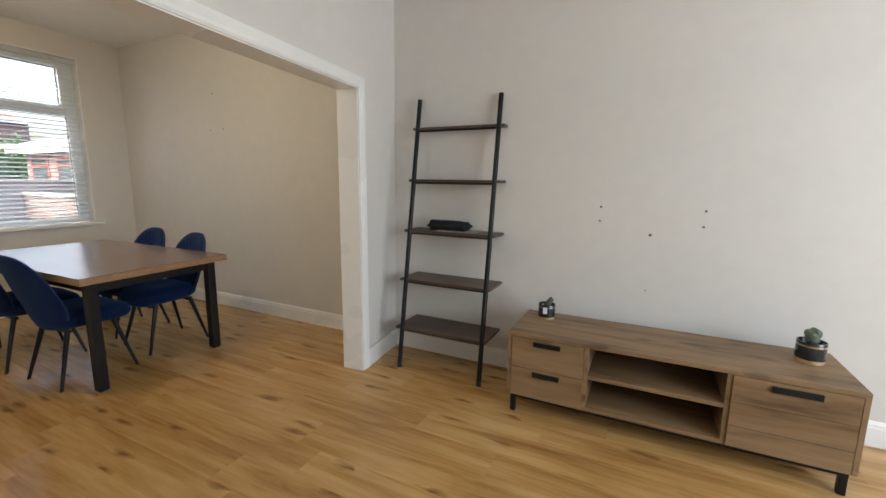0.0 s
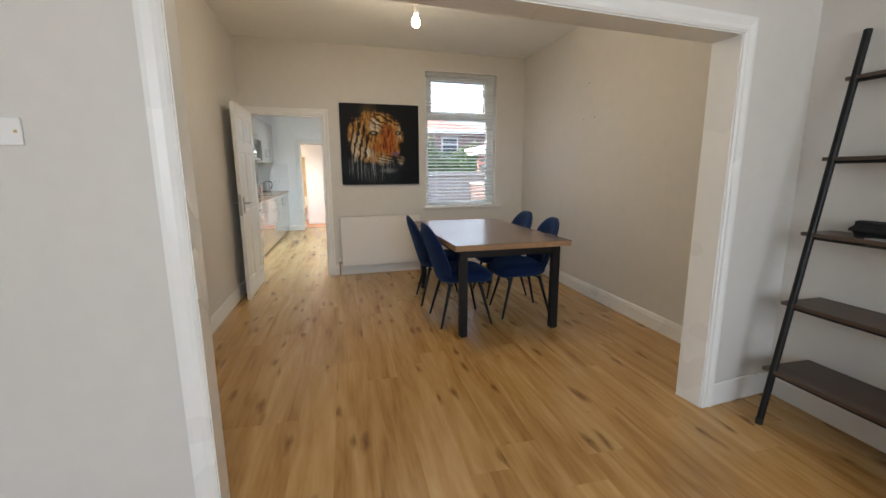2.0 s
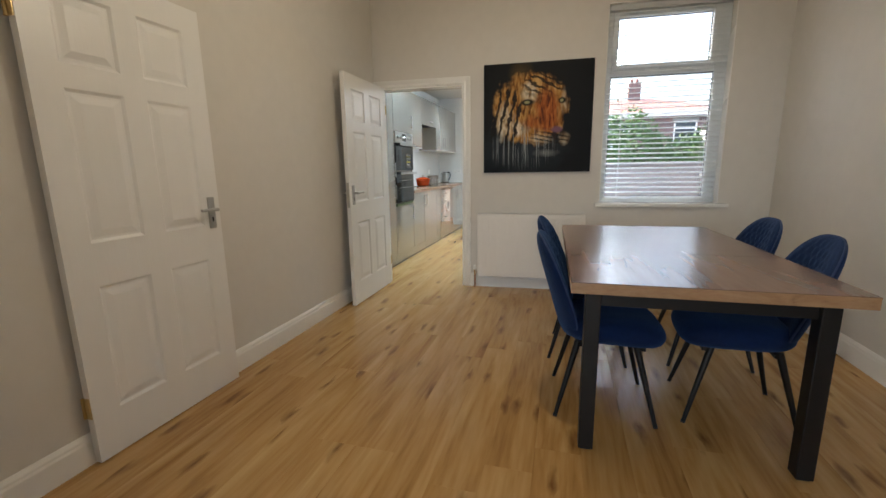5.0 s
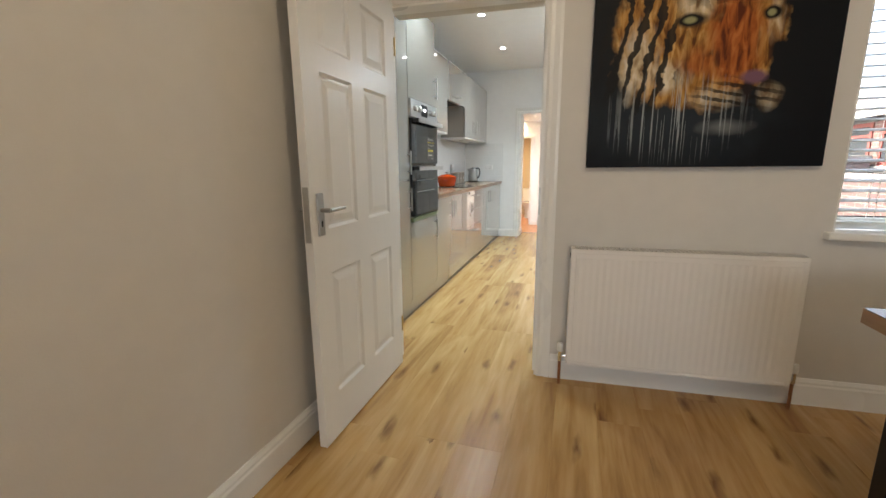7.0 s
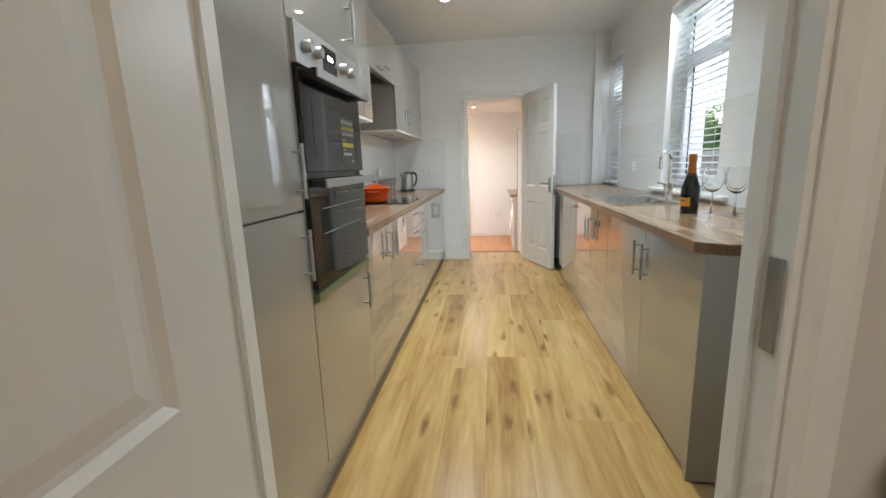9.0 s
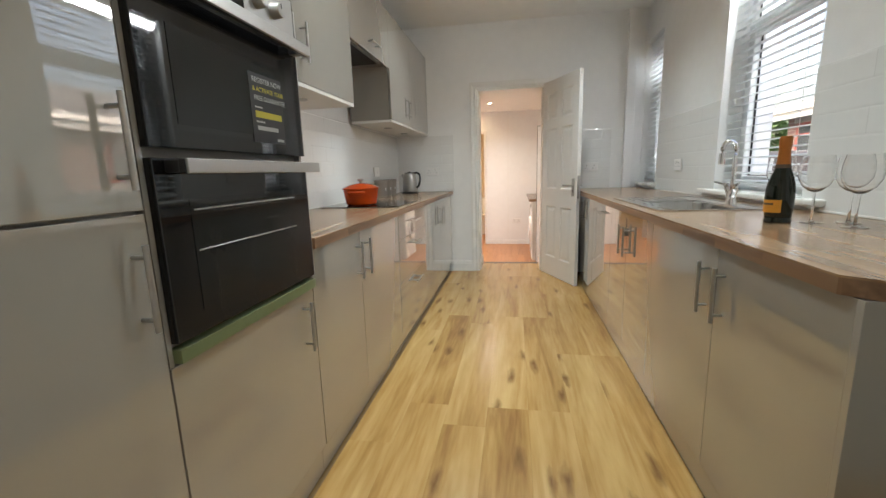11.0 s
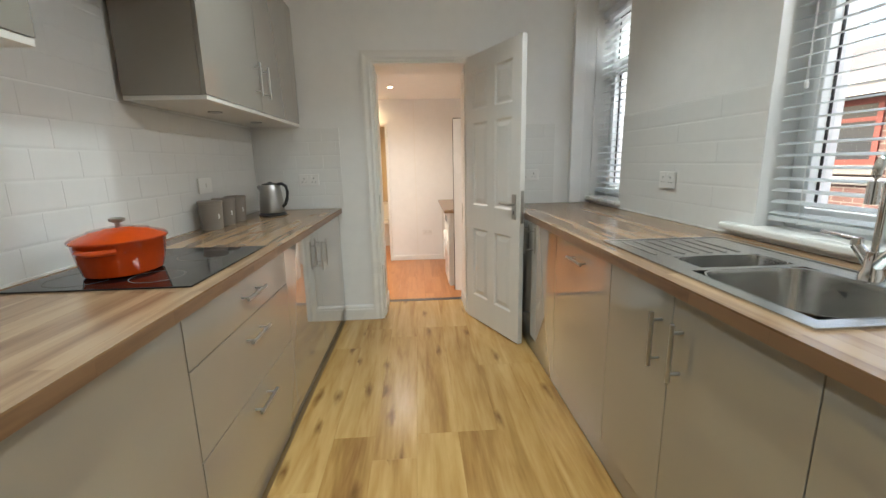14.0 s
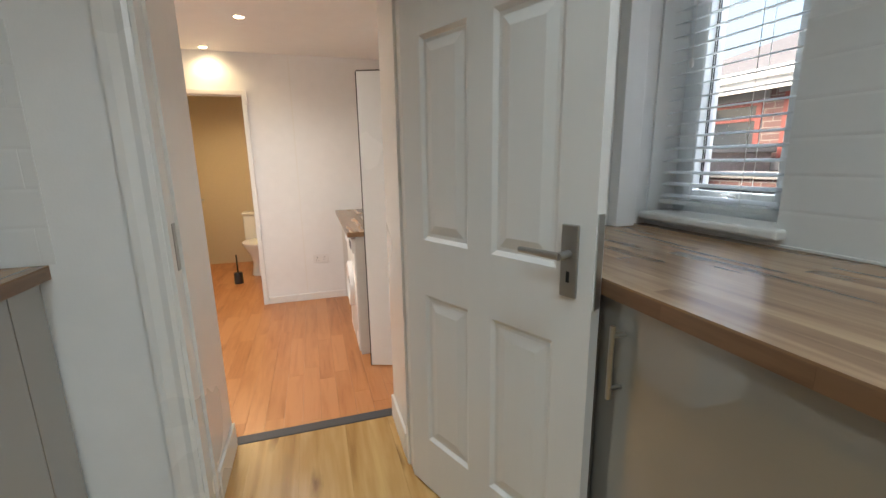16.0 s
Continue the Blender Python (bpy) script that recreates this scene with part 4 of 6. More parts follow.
# folded cloth on the middle shelf
bm = bmesh.new()
bmesh.ops.create_cube(bm, size=1, matrix=Matrix.Diagonal((0.34, 0.13, 0.07, 1)))
bmesh.ops.bevel(bm, geom=bm.edges[:], offset=0.028, segments=3, affect="EDGES")
bmesh.ops.subdivide_edges(bm, edges=bm.edges[:], cuts=2, use_grid_fill=True)
for v in bm.verts:
    v.co += Vector(noise.noise_vector(v.co * 14)) * 0.012
solid("folded_cloth", bm, FABRIC, pose(-1.725, 3.535, 1.037, 0, 0, -4), "rolled black cloth lying on the ladder shelf", "cloth", smooth=True)
solid("document", boxes((-0.15, 0.15, -0.075, 0.075, 0, 0.006), bevel=0.001), PAPER, pose(-1.65, 3.535, 0.9995, 0, 0, 3), "grey booklet under the cloth on the shelf", "book")

# fixings left in the wall
for x, y, z, r in ((-0.718, YB, 1.206, 0.008), (-0.719, YB, 1.116, 0.008), (-0.425, YB, 1.045, 0.010), (-0.149, YB, 1.201, 0.008), (-0.152, YB, 1.11, 0.008), (-0.425, YB, 0.697, 0.005), (-4.449, YD, 2.186, 0.008), (-4.317, YD, 1.838, 0.007), (-4.512, YD, 1.836, 0.006)):
    d = thing("wall_plug", pose(x, y, z, 90), "small grey screw plug remaining in the painted wall", "wall plug", "plugs in the wall")
    part("collar", lathe([(0, 0), (r, 0), (r, 0.002), (r * 0.5, 0.004), (0, 0.002)], 12), FIXING, d)
    part("screw_hole", lathe([(0, 0.0035), (r * 0.4, 0.0035), (r * 0.4, 0.0045), (0, 0.0045)], 10), DARK, d)


def wall_plate(name, m, w, h, label, kind, category):
    """A switch, socket or blank plate in the local xz plane, facing -y."""
    d = thing(name, m, label, category, "white wall plates")
    part("plate", boxes((-w / 2, w / 2, -0.009, 0, -h / 2, h / 2), bevel=0.003), SOCKET, d)
    if kind == "socket":
        for s in (-1, 1):
            cx = s * w * 0.24
            sw = part("rocker", boxes((cx * 0.42 - 0.006, cx * 0.42 + 0.006, -0.013, -0.009, 0.014, 0.030), bevel=0.001), SOCKET, d)
            part("pin_slot", boxes((cx - 0.003, cx + 0.003, -0.0098, -0.0088, 0.008, 0.018), (cx - 0.015, cx - 0.008, -0.0098, -0.0088, -0.016, -0.011), (cx + 0.008, cx + 0.015, -0.0098, -0.0088, -0.016, -0.011)), DARK, d)
    elif kind == "switch":
        part("rocker", boxes((-0.011, 0.011, -0.014, -0.009, -0.016, 0.016), bevel=0.002), SOCKET, d)
        for s in (-1, 1):
            part("screw", boxes((s * w * 0.38 - 0.004, s * w * 0.38 + 0.004, -0.0105, -0.009, -0.004, 0.004)), BRASS, d)
    elif kind == "single":
        part("rocker", boxes((0.0, 0.012, -0.013, -0.009, -0.01, 0.012), bevel=0.001), SOCKET, d)
    return d


wall_plate("light_switch", ASKEW @ pose(0.0, -2.82, 1.419, 0, 0, 90), 0.115, 0.075, "white plastic light switch with brass screws on the wall", "switch", "switch")


# ---- dining room ----
def dining_table():
    d = thing("dining_table", pose(-5.08, 1.966, 0, 0, 0, 1.5), "large brown oak dining table with black steel legs", "table")
    L, W, H, t = 1.68, 0.975, 0.76, 0.045
    part("tabletop", boxes((0, L, 0, W, H - 0.003, H)), TABLEWOOD, d)
    part("edge_band", boxes((0, L, 0, W, H - t, H - 0.0032), bevel=0.001), TABLEEDGE, d)
    part("leaf_joint", boxes((L * 0.62, L * 0.62 + 0.002, 0.001, W - 0.001, H - 0.0005, H + 0.0004)), DARK, d)
    a = 0.085
    part("apron", boxes((a, L - a, a, a + 0.03, H - t - 0.07, H - t), (a, L - a, W - a - 0.03, W - a, H - t - 0.07, H - t), (a, a + 0.03, a + 0.03, W - a - 0.03, H - t - 0.07, H - t), (L - a - 0.03, L - a, a + 0.03, W - a - 0.03, H - t - 0.07, H - t)), BLACKMETAL, d)
    for x in (0.065, L - 0.065 - 0.06):
        for y in (0.06, W - 0.12):
            leg = part("leg", boxes((x, x + 0.06, y, y + 0.06, 0.006, H - t), bevel=0.003), BLACKMETAL, d)
            part("glide", boxes((x + 0.008, x + 0.052, y + 0.008, y + 0.052, 0, 0.006)), BLACKPLASTIC, leg)


dining_table()


def cushion(name, surface, thick, up, relief=None, rings=16, around=56, corner=3.2):
    """A padded pad over surface(u, v) with a rounded outline, thin at its rim; relief lifts the side that faces up."""
    bm, sides, rim = bmesh.new(), [], []
    grid = []
    for i in range(rings + 1):
        r = math.sin(math.pi / 2 * i / rings)
        for j in range(around):
            a = 2 * math.pi * j / around
            c, q = math.cos(a), math.sin(a)
            g = r * (abs(c) ** corner + abs(q) ** corner) ** (-1 / corner)
            u, v = g * c, g * q
            p = Vector(surface(u, v))
            n = (Vector(surface(u + 0.01, v)) - p).cross(Vector(surface(u, v + 0.01)) - p).normalized()
            if n.dot(up) < 0:
                n.negate()
            grid.append((p, n, 0.5 * thick * math.sqrt(max(0.0, 1 - r ** 5)), u, v, r))
    for s in (1, -1):
        verts = []
        for p, n, t, u, v, r in grid:
            lift = relief(u, v) * (1 - r ** 8) if relief and s > 0 else 0.0
            verts.append(bm.verts.new(p + n * (s * t + lift)))
        sides.append(verts)
        for i in range(rings):
            for j in range(around):
                k = (j + 1) % around
                quad = (verts[i * around + j], verts[i * around + k], verts[(i + 1) * around + k], verts[(i + 1) * around + j])
                bm.faces.new(quad if s > 0 else quad[::-1])
    rim = [tuple(g[0]) for g in grid[-around:]]
    bmesh.ops.remove_doubles(bm, verts=bm.verts, dist=0.0006)
    me = mesh_of(name, bm, VELVET)
    me.shade_smooth()
    return me, rim


def chair_seat(u, v):
    w = (v + 1) / 2
    return u * (0.238 - 0.02 * (1 - w)), -0.205 + 0.47 * w, 0.425 + 0.035 * u * u * (1 - w * 0.75) - 0.02 * max(0, w - 0.75) / 0.25


def chair_back(u, v):
    w = (v + 1) / 2
    half = 0.215 + 0.028 * math.sin(math.pi * min(max(w, 0), 1)) - 0.03 * w
    return u * half, -0.185 - 0.02 * math.sin(w * 1.7) - 0.125 * max(w, 0) ** 1.25 + 0.085 * u * u * (1 - 0.55 * w), 0.375 + 0.505 * w


def quilting(u, v):
    w = (v + 1) / 2
    if w < 0.34:
        return 0.0
    a, b = (u * 4.5 + w * 6) % 1 - 0.5, (u * 4.5 - w * 6) % 1 - 0.5
    return 0.007 * min(1, (w - 0.34) * 8) * (1 - max(math.exp(-(abs(a) / 0.16) ** 2), math.exp(-(abs(b) / 0.16) ** 2)))


def velvet_chair(m):
    """Sits facing +y: seat from y -0.2 to 0.26, back rising behind at -y."""
    d = thing("dining_chair", m, "navy blue velvet dining chair with quilted back and black legs", "chair", "chairs round the dining table")
    me, rim = cushion("seat", chair_seat, 0.135, Vector((0, 0, 1)), corner=3.6)
    part("seat", me, VELVET, d)
    me, rim = cushion("backrest", chair_back, 0.056, Vector((0, 1, 0)), quilting, rings=30, around=96)
    back = part("backrest", me, VELVET, d)
    part("piping", tube(rim + rim[:1], 0.0042, 8), PIPING, back, smooth=True)
    part("seat_frame", boxes((-0.16, 0.16, -0.14, -0.11, 0.352, 0.368), (-0.16, 0.16, 0.14, 0.17, 0.352, 0.368), (-0.015, 0.015, -0.11, 0.14, 0.352, 0.368)), BLACKMETAL, d)
    for x, y in ((-1, -1), (1, -1), (-1, 1), (1, 1)):
        leg = part("leg", rods(((x * 0.15, y * 0.13, 0.375), (x * 0.205, y * 0.225, 0.004), 0.016, 0.0095), seg=12), BLACKMETAL, d, smooth=True)
        part("foot_cap", rods(((x * 0.2045, y * 0.2245, 0.008), (x * 0.205, y * 0.2255, 0.0), 0.0105, 0.0105), seg=10), BLACKPLASTIC, leg)
    return d


chair = velvet_chair(pose(-3.91, 2.185, 0, 0, 0, 2))
copy_thing(chair, pose(-4.53, 2.15, 0, 0, 0, -3))
copy_thing(chair, pose(-3.985, 2.79, 0, 0, 0, 176))
copy_thing(chair, pose(-4.62, 2.83, 0, 0, 0, 183))


def painting():
    d = thing("canvas_painting", SKEW @ pose(XD + 0.035, 1.205, 1.152, 0, 0, 90), "large square painted canvas, warm strokes on black ground", "painting")
    part("canvas", boxes((0, 0.983, 0, 0.033, 0, 0.985), bevel=0.003), PAINTING, d)
    part("stretcher", boxes((0.02, 0.965, 0.0332, 0.0345, 0.02, 0.06), (0.02, 0.965, 0.0332, 0.0345, 0.925, 0.965)), UNDER, d)


painting()


def radiator():
    d = thing("radiator", SKEW @ pose(XD, 1.158, 0.135, 0, 0, 90), "white enamelled panel radiator below the painting", "radiator")
    L, H, y0, y1 = 1.0, 0.62, -0.115, -0.03
    bm = bmesh.new()
    n = 60
    prof = []
    for k in range(n + 1):
        x = 0.02 + (L - 0.04) * k / n
        prof.append((x, y0 + (0.0014 if k % 2 else 0.0)))
    lo = [bm.verts.new((x, y, 0.02)) for x, y in prof]
    hi = [bm.verts.new((x, y, H - 0.045)) for x, y in prof]
    for a, b, c, e in zip(lo, lo[1:], hi[1:], hi):
        bm.faces.new((a, b, c, e))
    part("front_panel", bm, RADIATOR, d)
    for edge in ((0.0, 0.02, y0, y0 + 0.02, 0.0, H - 0.02), (L - 0.02, L, y0, y0 + 0.02, 0.0, H - 0.02), (0.02, L - 0.02, y0, y0 + 0.02, 0.0, 0.02), (0.02, L - 0.02, y0 - 0.001, y0 + 0.02, H - 0.045, H - 0.02)):
        part("panel_edge", boxes(edge, bevel=0.002), RADIATOR, d)
    part("rear_panel", boxes((0.01, L - 0.01, y1 - 0.012, y1, 0.0, H - 0.02)), RADIATOR, d)
    for x in (-0.006, L - 0.004):
        side = part("side_cover", boxes((x, x + 0.01, y0, y1, 0.02, H), bevel=0.003), RADIATOR, d)
        part("vent_slot", boxes((x - 0.001, x + 0.011, -0.09, -0.06, H - 0.05, H - 0.025)), DARK, side)
    part("top_grille", boxes(*[(0.004 + 0.0198 * k, 0.004 + 0.0198 * k + 0.010, y0 + 0.004, y1 - 0.004, H - 0.004, H) for k in range(50)], (0, L, y0, y0 + 0.006, H - 0.02, H), (0, L, y1 - 0.006, y1, H - 0.02, H)), RADIATOR, d)
    for x in (-0.035, L + 0.035):
        valve = part("valve", rods(((x, -0.07, 0.0), (x, -0.07, 0.06), 0.012), ((x, -0.07, 0.03), (0.0 if x < 0 else L, -0.07, 0.03), 0.008)), CHROME, d, smooth=True)
        part("valve_cap", lathe([(0, 0), (0.016, 0), (0.017, 0.03), (0.013, 0.045), (0, 0.046)], 14), SOCKET, valve, m=pose(x, -0.07, 0.055))
        part("pipe", rods(((x, -0.07, -0.135), (x, -0.07, 0.0), 0.0075)), COPPER, d)
    for x in (0.2, 0.8):
        part("bracket", boxes((x - 0.015, x + 0.015, y1, 0, 0.1, 0.5)), RADIATOR, d)


radiator()


def pendant():
    d = thing("pendant_lamp", pose(-3.80, 1.807, TOP), "bare glowing bulb on a short ceiling pendant", "lamp")
    part("ceiling_rose", lathe([(0, 0), (0.045, 0), (0.042, -0.02), (0.012, -0.03), (0, -0.03)]), SOCKET, d, smooth=True)
    part("cord", rods(((0, 0, -0.03), (0, 0, -0.29), 0.003), seg=8), SOCKET, d)
    holder = part("lamp_holder", lathe([(0, -0.16), (0.014, -0.16), (0.019, -0.185), (0.019, -0.22), (0.013, -0.225), (0, -0.225)]), SOCKET, d, smooth=True, m=pose(0, 0, -0.12))
    part("bulb", lathe([(0.012, -0.222), (0.016, -0.235), (0.030, -0.262), (0.032, -0.28), (0.026, -0.30), (0.012, -0.311), (0, -0.313)]), LAMPON, holder, "lit bulb", True).visible_shadow = False


pendant()


# ---- kitchen units ----
def bar_handle(door, x, z, length=0.17, upright=True, y=0.0):
    """A steel T-bar handle on a front whose face is at local y."""
    if upright:
        bm = rods(((x, y - 0.032, z - length / 2), (x, y - 0.032, z + length / 2), 0.006), ((x, y, z - length * 0.36), (x, y - 0.032, z - length * 0.36), 0.0045), ((x, y, z + length * 0.36), (x, y - 0.032, z + length * 0.36), 0.0045))
    else:
        bm = rods(((x - length / 2, y - 0.032, z), (x + length / 2, y - 0.032, z), 0.006), ((x - length * 0.36, y, z), (x - length * 0.36, y - 0.032, z), 0.0045), ((x + length * 0.36, y, z), (x + length * 0.36, y - 0.032, z), 0.0045))
    return part("handle", bm, STEEL, door, "brushed steel bar handle", True)


def unit(name, m, w, z0, z1, depth, label, fronts, plinth=True, category="cabinet", board=CARCASS):
    """A fitted unit, front at y 0 towards -y. fronts: (x0, x1, z0, z1, handle) with handle None, (x, z) upright or (x, z, 1) level."""
    d = thing(name, m, label, category, "fitted kitchen units")
    part("body", boxes((0.001, w - 0.001, 0.021, depth, z0, z1)), board, d)
    for x0, x1, a, b, h in fronts:
        f = part("drawer_front" if h and len(h) > 2 else "door", boxes((x0 + 0.0015, x1 - 0.0015, 0, 0.019, a + 0.0015, b - 0.0015), bevel=0.0015), CASHMERE, d)
        if h:
            bar_handle(f, h[0], h[1], upright=len(h) == 2)
    if plinth:
        part("plinth", boxes((0, w, 0.020, 0.036, 0, z0)), CASHMERE, d)
    return d


def left(x):
    return pose(x, -0.03, 0, 0, 0, 180)


BASE, TALL = 0.115, 2.32
# along the hob wall; local x runs back towards the dining room's end
unit("fridge_unit", left(-5.985), 0.59, BASE, TALL, 0.58, "tall gloss cashmere unit with two stacked doors", [(0, 0.59, BASE, 1.06, (0.548, 0.92)), (0, 0.59, 1.064, TALL, (0.548, 1.19))])
oven_unit = unit("oven_unit", left(-6.577), 0.624, BASE, TALL, 0.58, "tall gloss cashmere unit housing a built-in double oven", [(0, 0.624, BASE, 0.735, (0.545, 0.62)), (0, 0.624, 1.655, TALL, (0.57, 1.80))])
for x in (0.0, 0.612):
    part("oven_surround", boxes((x, x + 0.012, 0.001, 0.02, 0.735, 1.655)), CASHMERE, oven_unit)
unit("base_unit", left(-7.203), 1.105, BASE, 0.87, 0.58, "gloss cashmere base unit with two doors under the worktop", [(0, 0.472, BASE, 0.87, (0.42, 0.742)), (0.472, 1.105, BASE, 0.87, (0.525, 0.742))])
unit("drawer_unit", left(-8.31), 0.83, BASE, 0.87, 0.58, "gloss cashmere unit with three drawers under the hob", [(0, 0.83, BASE, 0.44, (0.42, 0.375, 1)), (0, 0.83, 0.44, 0.712, (0.42, 0.645, 1)), (0, 0.83, 0.712, 0.87, (0.42, 0.80, 1))])
unit("base_unit", left(-9.14), 1.37, BASE, 0.87, 0.58, "gloss cashmere base unit with a pair of doors", [(0, 0.64, BASE, 0.87, (0.58, 0.712)), (0.64, 1.24, BASE, 0.87, (0.70, 0.712)), (1.24, 1.37, BASE, 0.87, None)])


def upper(x):
    return pose(x, -0.27, 0, 0, 0, 180)


UP = 1.535
unit("wall_unit", upper(-7.203), 1.145, UP, TALL, 0.335, "gloss cashmere wall unit with two doors", [(0, 0.48, UP, TALL, (0.42, 1.705)), (0.48, 1.145, UP, TALL, (0.54, 1.705))], False)
unit("extractor_unit", upper(-8.348), 0.78, 1.99, TALL, 0.335, "short gloss cashmere unit above the extractor", [(0, 0.78, 1.905, TALL, (0.39, 1.975, 1))], False)
unit("wall_unit", upper(-9.128), 1.385, UP, TALL, 0.335, "gloss cashmere wall unit with a pair of doors", [(0, 0.64, UP, TALL, (0.575, 1.70)), (0.64, 1.28, UP, TALL, (0.705, 1.70)), (1.28, 1.385, UP, TALL, None)], False)
for n_, (x0, x1) in enumerate(((-8.346, -7.205), (-10.51, -9.13))):
    d = thing("unit_underside", pose(0, 0, 0), "pale underside panel of the wall unit with downlights", "panel")
    part("panel", boxes((x0 + 0.002, x1 - 0.002, -0.605, -0.272, UP - 0.018, UP - 0.0005), bevel=0.001), UNDER, d)
    for k in (0.3, 0.7):
        part("downlight_ring", lathe([(0, 0), (0.034, 0), (0.034, -0.006), (0.026, -0.007), (0, -0.004)]), STEEL, d, m=pose(x0 + (x1 - x0) * k, -0.43, UP - 0.018))
hood = thing("extractor_hood", pose(-9.126, -0.60, 1.915), "built-in steel extractor hood under the short unit", "extractor")
part("housing", boxes((0.005, 0.773, 0.0, 0.322, 0.012, 0.074), bevel=0.002), STEEL, hood)
part("filter", boxes((0.10, 0.68, 0.05, 0.27, 0.004, 0.013)), BLACKMETAL, hood, "dark mesh filter")
part("visor", boxes((0.10, 0.68, 0.272, 0.285, 0.0, 0.012), bevel=0.002), STEEL, hood)


def double_oven():
    d = thing("double_oven", left(-6.589), "built-in double oven in black glass and steel", "oven")
    w, f = 0.600, -0.018
    part("body", boxes((0.01, w - 0.01, 0.025, 0.55, 0.77, 1.65)), BLACKPLASTIC, d)
    panel = part("control_panel", boxes((0, w, f, 0.02, 1.525, 1.652), bevel=0.002), STEEL, d)
    part("display", boxes((0.215, 0.35, f - 0.002, f, 1.545, 1.632)), BLACKGLASS, panel)
    for x in (0.07, 0.155, 0.41, 0.49):
        knob = part("knob", lathe([(0, 0), (0.022, 0), (0.020, 0.024), (0.017, 0.027), (0, 0.027)], 20), STEEL, panel, smooth=True, m=pose(x, f, 1.588, 90))
        part("knob_mark", boxes((-0.0015, 0.0015, 0.004, 0.018, 0.027, 0.0278)), DARK, knob)
    cu = bpy.data.curves.new("digits", "FONT")
    cu.body, cu.size, cu.extrude, cu.align_x = "12:40", 0.024, 0.0004, "CENTER"
    digits = new("digits", cu)
    digits.data.materials.append(DIGIT)
    digits.parent = panel
    digits.matrix_basis = pose(0.285, f - 0.0026, 1.588, 90)
    for z0, z1, hz in ((1.185, 1.515, 1.502), (0.785, 1.165, 1.150)):
        door = part("oven_door", boxes((0, w, f, 0.02, z0, z1), bevel=0.002), BLACKGLASS, d, "black glass oven door")
        part("door_window", boxes((0.08, w - 0.08, f - 0.001, f + 0.001, z0 + 0.05, z1 - 0.085)), OVENGLASS, door)
        bar = part("door_handle", boxes((0.030, w - 0.006, f - 0.054, f - 0.046, hz - 0.017, hz + 0.013), bevel=0.002), STEEL, door, "flat brushed steel door handle")
        part("handle_core", boxes((0.028, w - 0.008, f - 0.046, f - 0.032, hz - 0.016, hz + 0.012), (0.028, 0.062, f - 0.033, f, hz - 0.014, hz + 0.010), (w - 0.045, w - 0.012, f - 0.033, f, hz - 0.014, hz + 0.010), bevel=0.002), BLACKPLASTIC, bar, "black core and brackets of the handle")
        part("side_trim", boxes((w - 0.0005, w + 0.006, f + 0.002, 0.02, z0, z1)), STEEL, door)
    for z in (0.968, 1.057):
        part("rack", rods(((0.09, f - 0.0012, z), (w - 0.09, f - 0.0012, z), 0.0016), seg=6), STEEL, d)
    part("protective_film", boxes((0, w, f - 0.002, 0.012, 0.742, 0.772), bevel=0.001), FILM, d, "strip of green protective film")
    st = part("sticker", boxes((0.335, 0.49, f - 0.0018, f - 0.001, 1.215, 1.395)), BLACKPLASTIC, d, "black sticker with yellow print")
    for body, x, row, size, c in (("REGISTER NOW", 0.348, 0, 0.0195, PALEPRINT), ("& ACTIVATE YOUR", 0.348, 1, 0.0175, YELLOW), ("FREE GUARANTEE", 0.352, 2, 0.0185, PALEPRINT)):
        line = bpy.data.curves.new("print_line", "FONT")
        line.body, line.size, line.extrude = body, size, 0.0003
        line.materials.append(c)
        words = new("print_line", line)
        words.parent = st
        words.matrix_basis = pose(x, f - 0.0022, 1.372 - row * 0.023, 90)
    for a, b, z, h, c in ((0.352, 0.385, 1.306, 0.004, PALEPRINT), (0.352, 0.478, 1.281, 0.017, YELLOW), (0.352, 0.392, 1.268, 0.004, PALEPRINT), (0.356, 0.455, 1.248, 0.011, PALEPRINT), (0.447, 0.480, 1.222, 0.007, PALEPRINT)):
        part("print_bar", boxes((a, b, f - 0.0024, f - 0.0019, z, z + h)), c, st)


double_oven()


# worktops
def worktop(name, m, outline, label, hole=None):
    d = thing(name, m, label, "worktop")
    x0, x1, y0, y1 = outline
    cuts = (hole,) if hole else ()
    bm, core = holed(x0, x1, y0, y1, 0.905, 0.91, cuts), holed(x0, x1, y0, y1, 0.872, 0.905, cuts)
    part("top_surface", bm, BLOCK, d)
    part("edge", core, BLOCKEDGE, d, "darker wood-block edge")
    return d


worktop("worktop", pose(0, 0, 0), (XE, -7.204, YK, -0.008), "brown wood-block worktop along the hob wall")
right_top = worktop("worktop", pose(0, 0, 0), (XE, -6.83, 1.272, YR), "brown wood-block worktop along the window wall", (-8.78, -7.98, 1.375, 1.80))
bm = bmesh.new()
for z0, z1 in ((0.905, 0.91),):
    pts = [(-6.83, 1.272), (-6.755, 1.272), (-6.69, 1.34), (-6.69, YR), (-6.83, YR)]
    lo, hi = [bm.verts.new((*p, z0)) for p in pts], [bm.verts.new((*p, z1)) for p in pts]
    bm.faces.new(lo), bm.faces.new(hi)
    for k in range(5):
        bm.faces.new((lo[k], lo[(k + 1) % 5], hi[(k + 1) % 5], hi[k]))
part("end_piece", bm, BLOCK, right_top)
bm = bmesh.new()
lo, hi = [bm.verts.new((*p, 0.872)) for p in pts], [bm.verts.new((*p, 0.905)) for p in pts]
bm.faces.new(lo), bm.faces.new(hi)
for k in range(5):
    bm.faces.new((lo[k], lo[(k + 1) % 5], hi[(k + 1) % 5], hi[k]))
